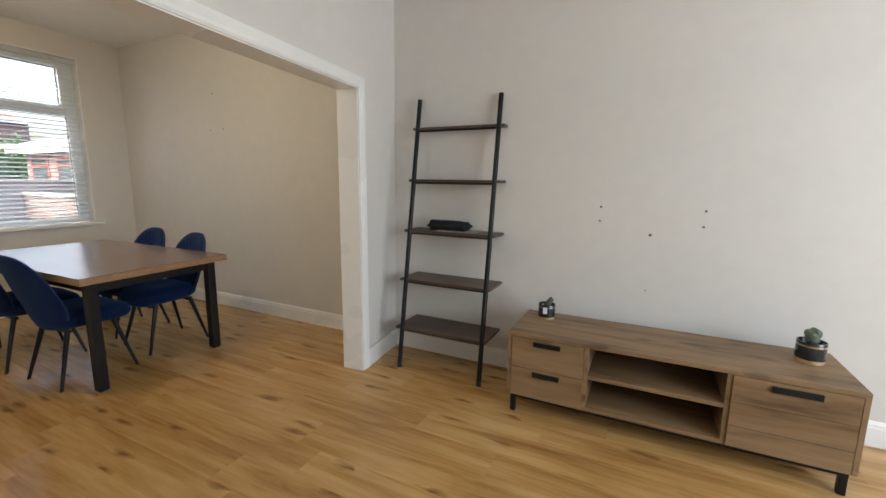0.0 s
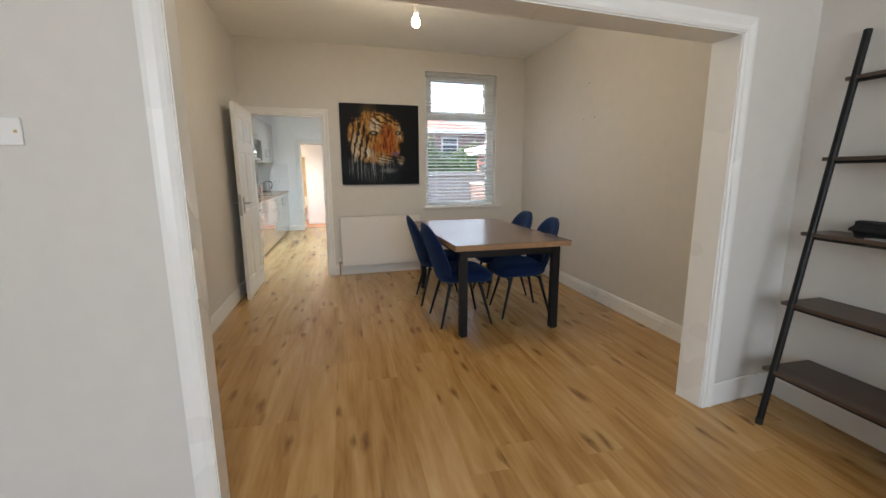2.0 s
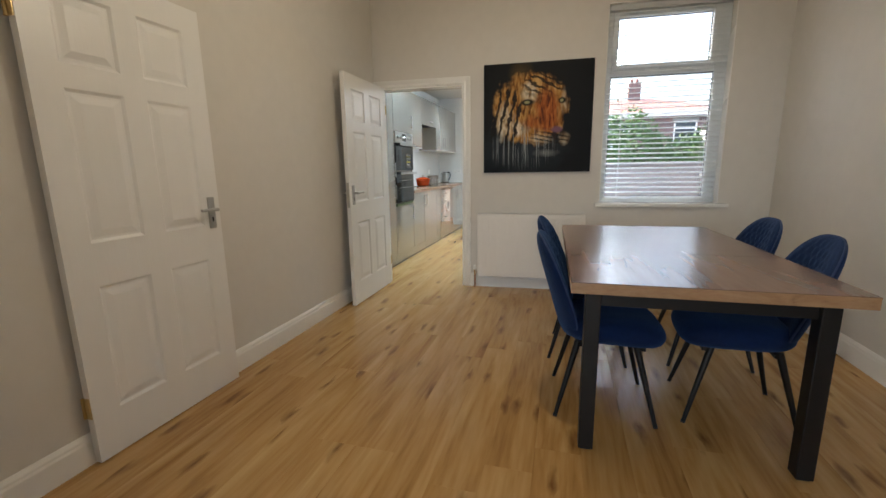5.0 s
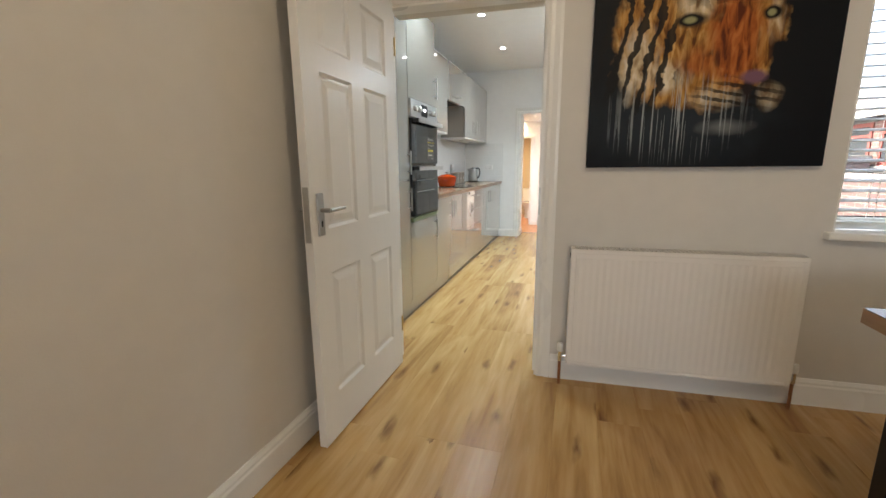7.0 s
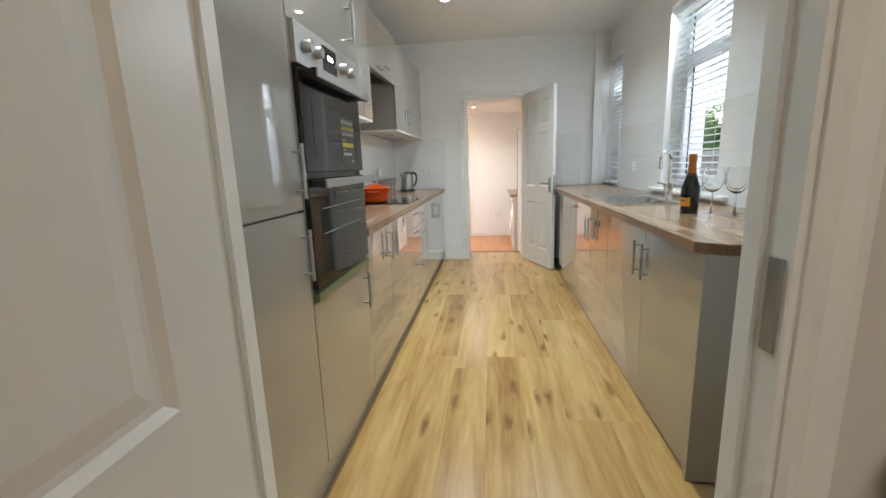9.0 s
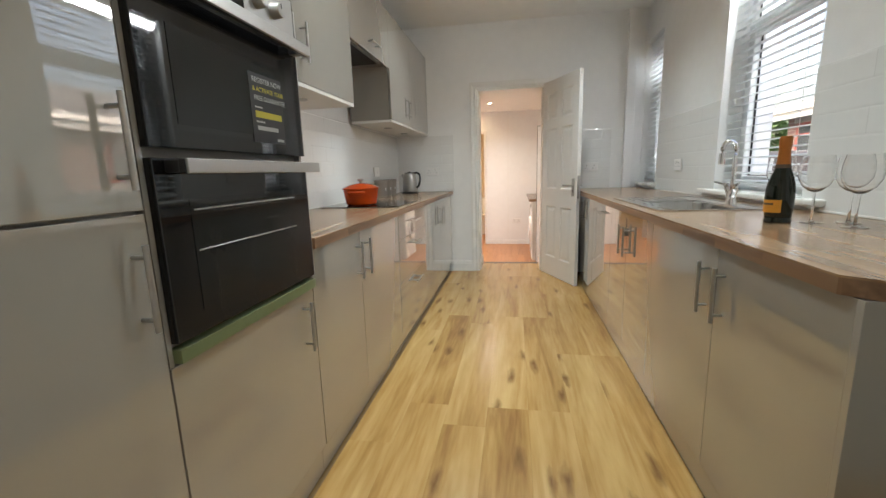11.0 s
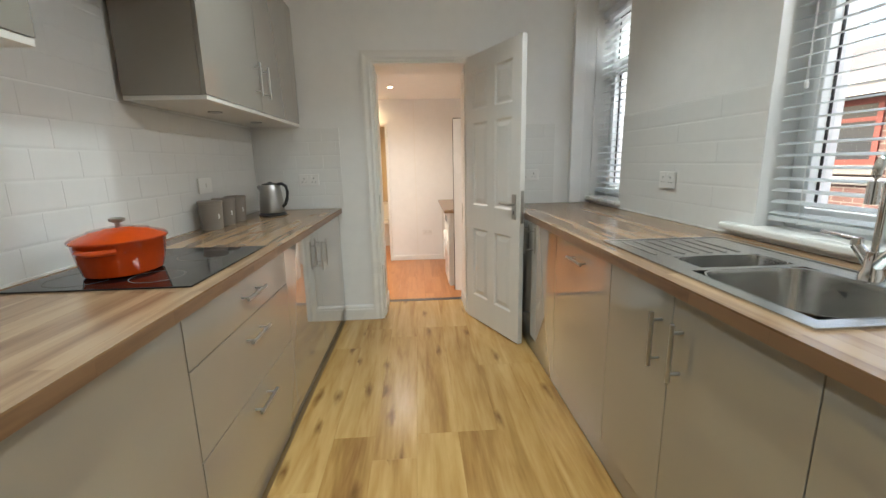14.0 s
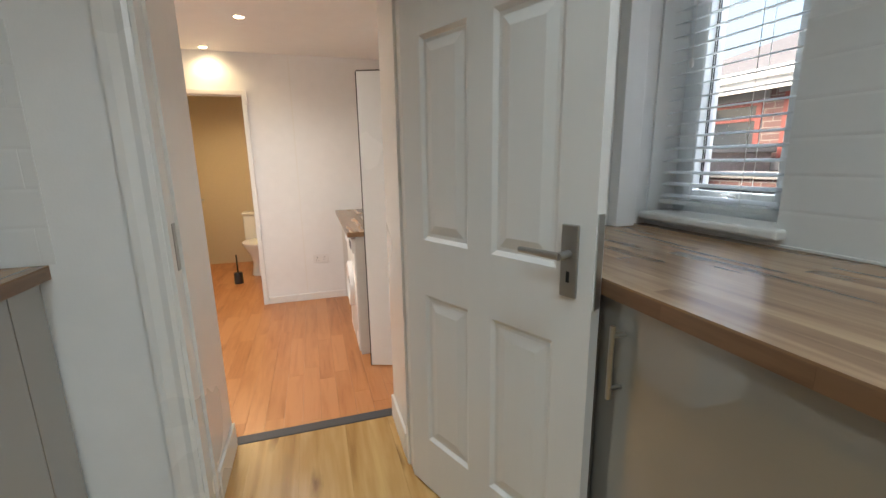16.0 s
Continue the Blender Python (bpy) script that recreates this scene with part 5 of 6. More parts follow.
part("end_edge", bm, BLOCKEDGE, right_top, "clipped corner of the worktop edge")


def right(x):
    return pose(x, 1.295, 0)


RB = BASE
unit("base_unit", right(-7.90), 1.165, RB, 0.87, 0.60, "gloss cashmere base unit with two wide doors", [(0, 0.63, RB, 0.87, (0.578, 0.727)), (0.63, 1.165, RB, 0.87, (0.683, 0.727))])
part("end_panel", boxes((1.166, 1.184, -0.002, 0.62, 0, 0.87), bevel=0.001), CASHMERE, bpy.data.objects["base_unit.002"])
unit("sink_unit", right(-8.725), 0.825, RB, 0.70, 0.60, "gloss cashmere sink unit with a pair of doors", [(0, 0.385, RB, 0.87, (0.335, 0.712)), (0.385, 0.825, RB, 0.87, (0.435, 0.712))])
unit("dishwasher_unit", right(-9.345), 0.62, RB, 0.87, 0.60, "gloss cashmere unit front with a level handle", [(0, 0.62, RB, 0.87, (0.32, 0.802, 1))])
unit("base_unit", right(XE + 0.01), 1.163, RB, 0.87, 0.60, "gloss cashmere base unit in the window corner", [(0, 0.57, RB, 0.87, (0.49, 0.735)), (0.57, 1.163, RB, 0.87, (0.65, 0.735))])


def sink():
    d = thing("kitchen_sink", pose(-8.90, 1.335, 0.91), "stainless steel one and a half bowl sink with drainer", "sink")
    L, W = 0.93, 0.49
    bowls = ((0.49, 0.885, 0.05, 0.40, 0.16), (0.315, 0.462, 0.10, 0.40, 0.11))
    bm = holed(0, L, 0, W, 0.0005, 0.004, [b[:4] for b in bowls])
    part("deck", bm, SINKSTEEL, d)
    part("rim", boxes((0, L, 0, 0.008, 0.004, 0.007), (0, L, W - 0.008, W, 0.004, 0.007), (0, 0.008, 0.008, W - 0.008, 0.004, 0.007), (L - 0.008, L, 0.008, W - 0.008, 0.004, 0.007), bevel=0.0012), SINKSTEEL, d)
    for x0, x1, y0, y1, dp in bowls:
        bm = bmesh.new()
        rings = []
        cx, cy, hx, hy = (x0 + x1) / 2, (y0 + y1) / 2, (x1 - x0) / 2, (y1 - y0) / 2
        for s, z in ((1.03, 0.0045), (1.0, 0.003), (0.985, -0.01), (0.93, -dp + 0.03), (0.86, -dp + 0.008), (0.70, -dp), (0.0, -dp - 0.002)):
            ring = []
            for k in range(40):
                a = 2 * math.pi * k / 40
                c, q = math.cos(a), math.sin(a)
                e = 4.5
                r = (abs(c) ** e + abs(q) ** e) ** (-1 / e)
                ring.append(bm.verts.new((cx + hx * s * r * c, cy + hy * s * r * q, z)))
            rings.append(ring)
        for a, b in zip(rings, rings[1:]):
            for k in range(40):
                bm.faces.new((a[k], a[(k + 1) % 40], b[(k + 1) % 40], b[k]))
        bowl = part("bowl", bm, SINKSTEEL, d, smooth=True)
        part("drain", lathe([(0, 0), (0.035, 0), (0.038, 0.002), (0.03, 0.003), (0.012, 0.001), (0, 0.001)]), CHROME, bowl, m=pose(cx, cy, -dp), smooth=True)
    part("overflow", boxes((0.58, 0.63, 0.394, 0.3955, -0.055, -0.035)), DARK, d)
    for k in range(7):
        part("drainer_rib", boxes((0.035, 0.275, 0.06 + 0.05 * k, 0.072 + 0.05 * k, 0.004, 0.007), bevel=0.001), SINKSTEEL, d)


sink()


def tap():
    d = thing("mixer_tap", pose(-8.26, 1.775, 0.914), "chrome mixer tap with swan-neck spout and two levers", "tap")
    part("base", lathe([(0, 0), (0.028, 0), (0.026, 0.012), (0.020, 0.03), (0.018, 0.075), (0, 0.075)]), CHROME, d, smooth=True)
    pts = [(0, 0, 0.06)] + [(0, 0, 0.06 + 0.027 * k) for k in range(1, 9)]
    for k in range(1, 13):
        a = math.pi * k / 12
        pts.append((0, -0.042 * (1 - math.cos(a)), 0.276 + 0.042 * math.sin(a)))
    pts.append((0, -0.084, 0.25))
    spout = part("spout", tube(pts, 0.0105, 14), CHROME, d, smooth=True, m=pose(0, 0, 0, 0, 0, 24))
    part("nozzle", rods(((0, -0.084, 0.205), (0, -0.084, 0.26), 0.0145, 0.014), seg=16), CHROME, spout, smooth=True)
    for s in (-1, 1):
        arm = part("valve_arm", rods(((0, 0, 0.03), (s * 0.045, -0.005, 0.085), 0.015, 0.014), seg=16), CHROME, d, smooth=True)
        part("lever", rods(((s * 0.045, -0.005, 0.085), (s * 0.045, -0.005, 0.105), 0.014), ((s * 0.045, -0.005, 0.10), (s * 0.125, -0.03, 0.112), 0.007, 0.0055), seg=12), CHROME, arm, smooth=True)


tap()
hob = thing("induction_hob", pose(-9.02, -0.585, 0.9105), "black glass induction hob set in the worktop", "hob")
part("glass_plate", boxes((0, 0.585, 0, 0.525, 0, 0.005), bevel=0.0015), BLACKGLASS, hob)
for cx, cy, r in ((0.16, 0.14, 0.075), (0.46, 0.14, 0.095), (0.16, 0.36, 0.095), (0.46, 0.36, 0.075)):
    part("cooking_zone", lathe([(r - 0.002, 0.0052), (r, 0.0052), (r, 0.0055), (r - 0.002, 0.0055)], 40), FIXING, hob, m=pose(cx, cy, 0))


def casserole():
    d = thing("casserole", pose(-8.645, -0.375, 0.916, 0, 0, 8), "oval orange enamelled cast-iron casserole on the hob", "pot")
    part("pot_body", lathe([(0, 0), (0.100, 0), (0.112, 0.008), (0.122, 0.05), (0.131, 0.105), (0.134, 0.108), (0.126, 0.108), (0.118, 0.05), (0.10, 0.012), (0, 0.012)], 40, 1.12, 0.92), ORANGE, d, smooth=True)
    lid = part("lid", lathe([(0.137, 0.108), (0.138, 0.114), (0.128, 0.122), (0.09, 0.134), (0.085, 0.138), (0.05, 0.142), (0.045, 0.145), (0.02, 0.147), (0, 0.147)], 40, 1.12, 0.92), ORANGE, d, smooth=True)
    part("knob", lathe([(0.008, 0.146), (0.008, 0.158), (0.022, 0.164), (0.023, 0.172), (0.015, 0.176), (0, 0.177)], 20), STEEL, lid, "steel lid knob", True)
    for s in (-1, 1):
        pts = [(s * (0.135 + 0.032 * math.sin(math.pi * k / 8)), -0.05 + 0.1 * k / 8, 0.088) for k in range(9)]
        part("side_handle", tube(pts, 0.0095, 8), ORANGE, d, smooth=True)


casserole()


def kettle():
    d = thing("electric_kettle", pose(-10.17, -0.41, 0.911, 0, 0, 78), "brushed steel kettle with black handle on its base", "kettle")
    part("power_base", lathe([(0, 0), (0.088, 0), (0.090, 0.008), (0.078, 0.020), (0, 0.020)]), BLACKPLASTIC, d, smooth=True)
    part("jug", lathe([(0, 0.021), (0.077, 0.021), (0.079, 0.03), (0.076, 0.09), (0.069, 0.16), (0.064, 0.195), (0.052, 0.208), (0, 0.210)]), STEEL, d, smooth=True)
    part("lid", lathe([(0.054, 0.207), (0.050, 0.213), (0.02, 0.219), (0.010, 0.226), (0, 0.227)]), BLACKPLASTIC, d, smooth=True)
    part("spout", rods(((-0.055, 0, 0.165), (-0.088, 0, 0.196), 0.020, 0.012)), STEEL, d, smooth=True)
    pts = [(0.05, 0, 0.208), (0.085, 0, 0.212), (0.112, 0, 0.195), (0.120, 0, 0.155), (0.112, 0, 0.11), (0.098, 0, 0.075), (0.078, 0, 0.06)]
    part("handle", tube(pts, 0.011, 10), BLACKPLASTIC, d, "black curved handle", True)


kettle()
for k, (x, y) in enumerate(((-9.58, -0.535), (-9.75, -0.54), (-9.92, -0.545))):
    d = thing("storage_canister", pose(x, y, 0.9105), "taupe kitchen canister with a small pale badge", "canister", "row of canisters by the kettle")
    part("jar", lathe([(0, 0), (0.050, 0), (0.052, 0.004), (0.060, 0.140), (0.058, 0.142), (0, 0.142)]), CANISTER, d, smooth=True)
    part("lid", lathe([(0.062, 0.142), (0.063, 0.150), (0.058, 0.155), (0, 0.156)]), CANISTER, d, smooth=True)
    part("badge", boxes((0.020, 0.030, 0.050, 0.0525, 0.06, 0.085)), TAG, d)

bottle = thing("wine_bottle", pose(-7.53, 1.59, 0.9105), "dark green bottle with orange foil neck and label", "bottle")
part("glass_body", lathe([(0, 0), (0.038, 0), (0.0412, 0.004), (0.0408, 0.010), (0.0388, 0.016), (0.0392, 0.024), (0.0418, 0.05), (0.0430, 0.085), (0.0425, 0.112), (0.039, 0.138), (0.032, 0.162), (0.0250, 0.183), (0.0200, 0.200), (0.0165, 0.25), (0.0165, 0.262), (0, 0.262)]), BOTTLE, bottle, smooth=True)
part("foil", lathe([(0.0225, 0.193), (0.0200, 0.210), (0.0180, 0.235), (0.0170, 0.256), (0.0186, 0.262), (0.0190, 0.290), (0.017, 0.297), (0, 0.298)]), FOIL, bottle, "orange foil over cork and neck", True)


def curved_label(r, a0, a1, z0, z1):
    bm = bmesh.new()
    ring = [[bm.verts.new((r * math.cos(a0 + (a1 - a0) * k / 12), r * math.sin(a0 + (a1 - a0) * k / 12), z)) for k in range(13)] for z in (z0, z1)]
    for k in range(12):
        bm.faces.new((ring[0][k], ring[0][k + 1], ring[1][k + 1], ring[1][k]))
    return bm


label = part("label", curved_label(0.0435, radians(-150), radians(-20), 0.038, 0.082), LABEL, bottle)
part("label_text", curved_label(0.0438, radians(-110), radians(-50), 0.064, 0.071), LABELDARK, label)
part("neck_band", lathe([(0.0225, 0.193), (0.0240, 0.190), (0.0222, 0.199), (0.0210, 0.203)]), LABELDARK, bottle)


def coupe(m):
    d = thing("wine_glass", m, "clear long-stemmed balloon glass on the worktop", "glass", "glasses beside the bottle")
    g = part("bowl", lathe([(0.004, 0.105), (0.018, 0.110), (0.036, 0.126), (0.048, 0.150), (0.0505, 0.172), (0.048, 0.200), (0.0425, 0.228), (0.0412, 0.228), (0.0468, 0.200), (0.0492, 0.172), (0.0466, 0.151), (0.035, 0.128), (0.017, 0.1125), (0, 0.110)]), GLASS, d, smooth=True)
    part("stem", lathe([(0.010, 0.004), (0.0045, 0.012), (0.0035, 0.05), (0.004, 0.105)], 12), GLASS, d, smooth=True)
    part("foot", lathe([(0, 0), (0.034, 0), (0.034, 0.0015), (0.010, 0.004), (0, 0.004)]), GLASS, d, smooth=True)
    return d


glass = coupe(pose(-7.86, 1.77, 0.9105))
for x, y in ((-7.52, 1.69), (-7.50, 1.79), (-7.385, 1.73)):
    copy_thing(glass, pose(x, y, 0.9105))

wall_plate("wall_socket", pose(-10.515, -0.235, 1.13, 0, 0, 90), 0.148, 0.086, "white double wall socket on the tiles", "socket", "socket")
wall_plate("wall_socket", pose(-10.505, 1.45, 1.13, 0, 0, 90), 0.148, 0.086, "white double wall socket on the tiles", "socket", "socket")
wall_plate("wall_socket", pose(-9.462, YR - 0.010, 1.125), 0.14, 0.086, "white double wall socket on the tiles", "socket", "socket")
wall_plate("isolator_switch", pose(-9.72, YK + 0.010, 1.14, 0, 0, 180), 0.148, 0.086, "white switch plate on the hob wall tiles", "single", "switch")
wall_plate("wall_socket", pose(-13.44, 0.71, 0.22, 0, 0, 90), 0.148, 0.086, "white double wall socket on the partition", "socket", "socket")

for x in (-6.75, -8.0, -9.25):
    for y in (0.19, 1.09):
        d = thing("ceiling_downlight", pose(x, y, KTOP), "recessed white ceiling downlight, lit", "downlight", "ceiling downlights")
        part("bezel", lathe([(0.030, -0.001), (0.045, -0.001), (0.043, -0.006), (0.032, -0.007), (0.030, -0.003)]), SOCKET, d, smooth=True)
        part("lens", lathe([(0, -0.003), (0.030, -0.003), (0.030, -0.0015), (0, -0.0015)]), SPOTON, d)
        lamp("downlight_beam", "SPOT", look((x, y, KTOP - 0.02), (x, y, 0)), DOWN, (0.75, 0.92, 1.0), 0.045, angle=118)


structure("trim_sealant", boxes((-10.50, -7.20, YK + 0.0046, YK + 0.0115, 0.9104, 0.9185), (-10.50, -6.05, YR - 0.0115, YR - 0.0046, 0.9104, 0.9185), bevel=0.0015), SOCKET, label="white sealant bead behind the worktops", category="trim")


# ---- utility room and toilet ----
def washer():
    d = thing("washing_machine", pose(-12.65, 0.92, UZ), "white front-loading washing machine under a worktop", "washing machine")
    part("cabinet", boxes((0, 0.60, 0.0, 0.58, 0.01, 0.85), bevel=0.006), GLOSSWHITE, d)
    part("control_panel", boxes((0.005, 0.595, -0.012, 0.0, 0.74, 0.845), bevel=0.003), SOCKET, d)
    part("display", boxes((0.40, 0.56, -0.0135, -0.0115, 0.76, 0.82)), DARK, d)
    door = part("porthole", lathe([(0.12, 0), (0.175, 0), (0.17, 0.03), (0.13, 0.035), (0.12, 0.02)]), SOCKET, d, smooth=True, m=pose(0.30, 0, 0.45, 90))
    part("porthole_glass", lathe([(0, 0.02), (0.10, 0.022), (0.125, 0.012)]), FARGLASS, door, smooth=True)
    for x in (0.06, 0.54):
        part("foot", rods(((x, 0.05, 0), (x, 0.05, 0.012), 0.02)), BLACKPLASTIC, d)


washer()
wt = thing("utility_worktop", pose(-13.43, 0.88, UZ), "wood-effect worktop over the washing machine", "worktop")
part("slab", boxes((0, 1.42, 0, 0.64, 0.865, 0.90), bevel=0.003), BLOCK, wt)
part("support_panel", boxes((0.0, 0.018, 0.05, 0.62, 0, 0.865)), UNDER, wt)
part("end_panel", boxes((1.395, 1.413, 0.05, 0.62, 0, 0.865)), UNDER, wt)
ob = thing("utility_sink", pose(-12.80, 1.05, UZ + 0.90), "small steel inset sink on the utility worktop", "sink")
part("rim", boxes((0, 0.42, 0, 0.03, 0, 0.006), (0, 0.42, 0.27, 0.30, 0, 0.006), (0, 0.03, 0.03, 0.27, 0, 0.006), (0.39, 0.42, 0.03, 0.27, 0, 0.006), bevel=0.002), SINKSTEEL, ob)
part("basin", boxes((0.03, 0.39, 0.03, 0.27, -0.0, 0.002)), SINKSTEEL, ob)
bd = thing("back_door", pose(-11.85, 0.985, UZ + 0.005, 0, 0, 70), "white plastic back door standing open, dark seals", "door")
part("leaf", boxes((0, 0.52, -0.028, 0.028, 0, 1.885), bevel=0.004), UPVC, bd)
part("seal", boxes((-0.006, 0.0, -0.026, -0.016, 0.0, 1.885), (-0.006, 0.0, 0.016, 0.026, 0.0, 1.885), (0, 0.5, -0.02, 0.02, 1.885, 1.892)), BLACKPLASTIC, bd)
for z in (0.35, 1.0, 1.6):
    part("lock_keep", boxes((-0.004, 0.0, -0.010, 0.010, z, z + 0.10)), STEEL, bd)

wc = thing("toilet", pose(-14.75, -0.02, UZ, 0, 0, 90), "white ceramic toilet with low cistern", "toilet")
part("bowl", lathe([(0, 0), (0.11, 0), (0.10, 0.05), (0.085, 0.16), (0.12, 0.27), (0.18, 0.37), (0.185, 0.39), (0.14, 0.39), (0.10, 0.30), (0, 0.25)], 28, 0.95, 1.25), CERAMIC, wc, smooth=True)
part("seat", lathe([(0.11, 0.392), (0.19, 0.392), (0.192, 0.40), (0.19, 0.415), (0, 0.42)], 28, 0.95, 1.25), CERAMIC, wc, smooth=True)
part("cistern", boxes((-0.18, 0.18, 0.22, 0.40, 0.38, 0.72), bevel=0.02), CERAMIC, wc)
part("cistern_lid", boxes((-0.19, 0.19, 0.21, 0.41, 0.72, 0.75), bevel=0.008), CERAMIC, wc)
part("flush_button", lathe([(0, 0.75), (0.02, 0.75), (0.018, 0.757), (0, 0.758)], 14), CHROME, wc, m=pose(0, 0.31, 0))
br = thing("toilet_brush", pose(-14.35, -0.22, UZ), "dark toilet brush in a small holder", "brush")
part("holder", lathe([(0, 0), (0.05, 0), (0.048, 0.12), (0.04, 0.13), (0, 0.13)], 16), BLACKPLASTIC, br, smooth=True)
part("stem", rods(((0, 0, 0.12), (0, 0, 0.34), 0.008)), BLACKPLASTIC, br)
panel_door("door_toilet", pose(-13.55, -0.60, UZ + 0.008, 0, 0, 168), 0.66, "white six-panel door standing open into the toilet", 0.98, 1.89)
for x, y, power, warm in ((-12.0, -0.5, UTIL, 0), (-13.32, -0.1, UTIL * 0.22, 1), (-14.4, -0.3, UTIL * 1.6, 1), (-11.7, 0.1, UTIL * 0.8, 0), (-12.45, 0.3, UTIL * 0.8, 0)):
    d = thing("ceiling_downlight", pose(x, y, UTOP), "small recessed warm ceiling downlight, lit", "downlight", "ceiling downlights")
    part("bezel", lathe([(0.028, -0.001), (0.042, -0.001), (0.040, -0.006), (0.030, -0.007), (0.028, -0.003)]), SOCKET, d, smooth=True)
    part("lens", lathe([(0, -0.003), (0.028, -0.003), (0.028, -0.0015), (0, -0.0015)]), LAMPON, d)
    lamp("downlight_beam", "SPOT", look((x, y, UTOP - 0.02), (x, y, -1)), power, (1.0, 0.74, 0.40) if warm else (1.0, 0.96, 0.91), 0.03, angle=155)


# ---- outside ----
structure("ground", boxes((-300, 300, -300, 300, -0.75, -0.45)), PAVING, label="grey paved yard and ground", category="ground")
gw = solid("garden_wall", boxes((-13.2, -12.9, 2.3, 6.0, -0.45, 1.2)), STONE, label="weathered brick and stone garden wall", category="wall", kind="structure")
solid("wall_coping", boxes((-13.26, -12.84, 2.25, 6.0, 1.2, 1.28), bevel=0.012), COPING, label="pale coping stones on the garden wall", category="coping", kind="structure")


def house(name, m, w, dp, h, roof_h, roof_mat, label, wins, chimney=None, frame_mat=UPVC, hip=1.2):
    d = thing(name, m, label, "house")
    part("wall", boxes((0, w, 0, dp, 0, h)), BRICK, d)
    bm = bmesh.new()
    e = 0.3
    v = [bm.verts.new(p) for p in ((-e, -e, h), (w + e, -e, h), (w + e, dp + e, h), (-e, dp + e, h), (hip, dp / 2, h + roof_h), (w - hip, dp / 2, h + roof_h))]
    for q in ((0, 1, 5, 4), (1, 2, 5), (2, 3, 4, 5), (3, 0, 4), (3, 2, 1, 0)):
        bm.faces.new([v[i] for i in q])
    roof = part("roof", bm, roof_mat, d)
    part("gutter", boxes((-e, w + e, -e - 0.1, -e, h - 0.06, h + 0.05), bevel=0.01), UPVC, d)
    part("fascia", boxes((-e, w + e, -e, -e + 0.03, h - 0.18, h - 0.001)), UPVC, d)
    if chimney:
        c = part("chimney", boxes((chimney - 0.35, chimney + 0.35, dp / 2 - 0.3, dp / 2 + 0.3, h + roof_h * 0.6, h + roof_h + 0.9)), BRICK, roof)
        for k in (-0.15, 0.15):
            part("chimney_pot", rods(((chimney + k, dp / 2, h + roof_h + 0.9), (chimney + k, dp / 2, h + roof_h + 1.2), 0.1, 0.08)), ROOFTILE, roof)
    for x, z, ww, hh in wins:
        wd = part("window", boxes((x, x + ww, -0.02, 0.03, z, z + 0.07), (x, x + ww, -0.02, 0.03, z + hh - 0.07, z + hh), (x, x + 0.07, -0.02, 0.03, z + 0.07, z + hh - 0.07), (x + ww - 0.07, x + ww, -0.02, 0.03, z + 0.07, z + hh - 0.07), (x + 0.07, x + ww - 0.07, -0.02, 0.03, z + hh * 0.66, z + hh * 0.66 + 0.05)), frame_mat, d)
        part("window_pane", boxes((x + 0.07, x + ww - 0.07, -0.005, 0.01, z + 0.07, z + hh - 0.07)), FARGLASS, wd)
        part("stone_sill", boxes((x - 0.08, x + ww + 0.08, -0.08, 0.0, z - 0.12, z), bevel=0.01), COPING, wd)
        part("stone_lintel", boxes((x - 0.08, x + ww + 0.08, -0.03, 0.0, z + hh, z + hh + 0.16), bevel=0.01), COPING, wd)
    return d


# fronts face local -y: the far house looks back at the dining window, the near one at the kitchen
house("brick_house", pose(-27.5, -0.5, -0.45, 0, 0, 90), 11.0, 7.5, 4.4, 1.3, ROOFTILE, "red brick house with a tiled hipped roof behind the hedge", [(1.0, 2.7, 1.2, 1.2), (4.6, 2.7, 1.2, 1.2), (8.0, 2.75, 1.1, 1.2)], 6.4, UPVC, 3.6)
house("brick_outhouse", pose(-15.6, 6.1, -0.45), 11.6, 4.5, 2.55, 1.0, SLATE, "red brick rear annexe with slate roof and red frames", [(0.3, 1.55, 0.95, 0.75), (1.65, 1.55, 0.8, 0.75), (2.7, 1.55, 0.85, 0.8), (5.2, 1.55, 1.0, 0.8)], None, REDFRAME)
solid("boundary_wall", boxes((-12.85, -4.0, 5.0, 5.22, -0.45, 0.93)), BRICK, label="low red brick boundary wall of the yard", category="wall", kind="structure")
solid("boundary_coping", boxes((-12.85, -4.0, 4.96, 5.26, 0.93, 1.0), bevel=0.012), COPING, label="pale coping on the boundary wall", category="coping", kind="structure")


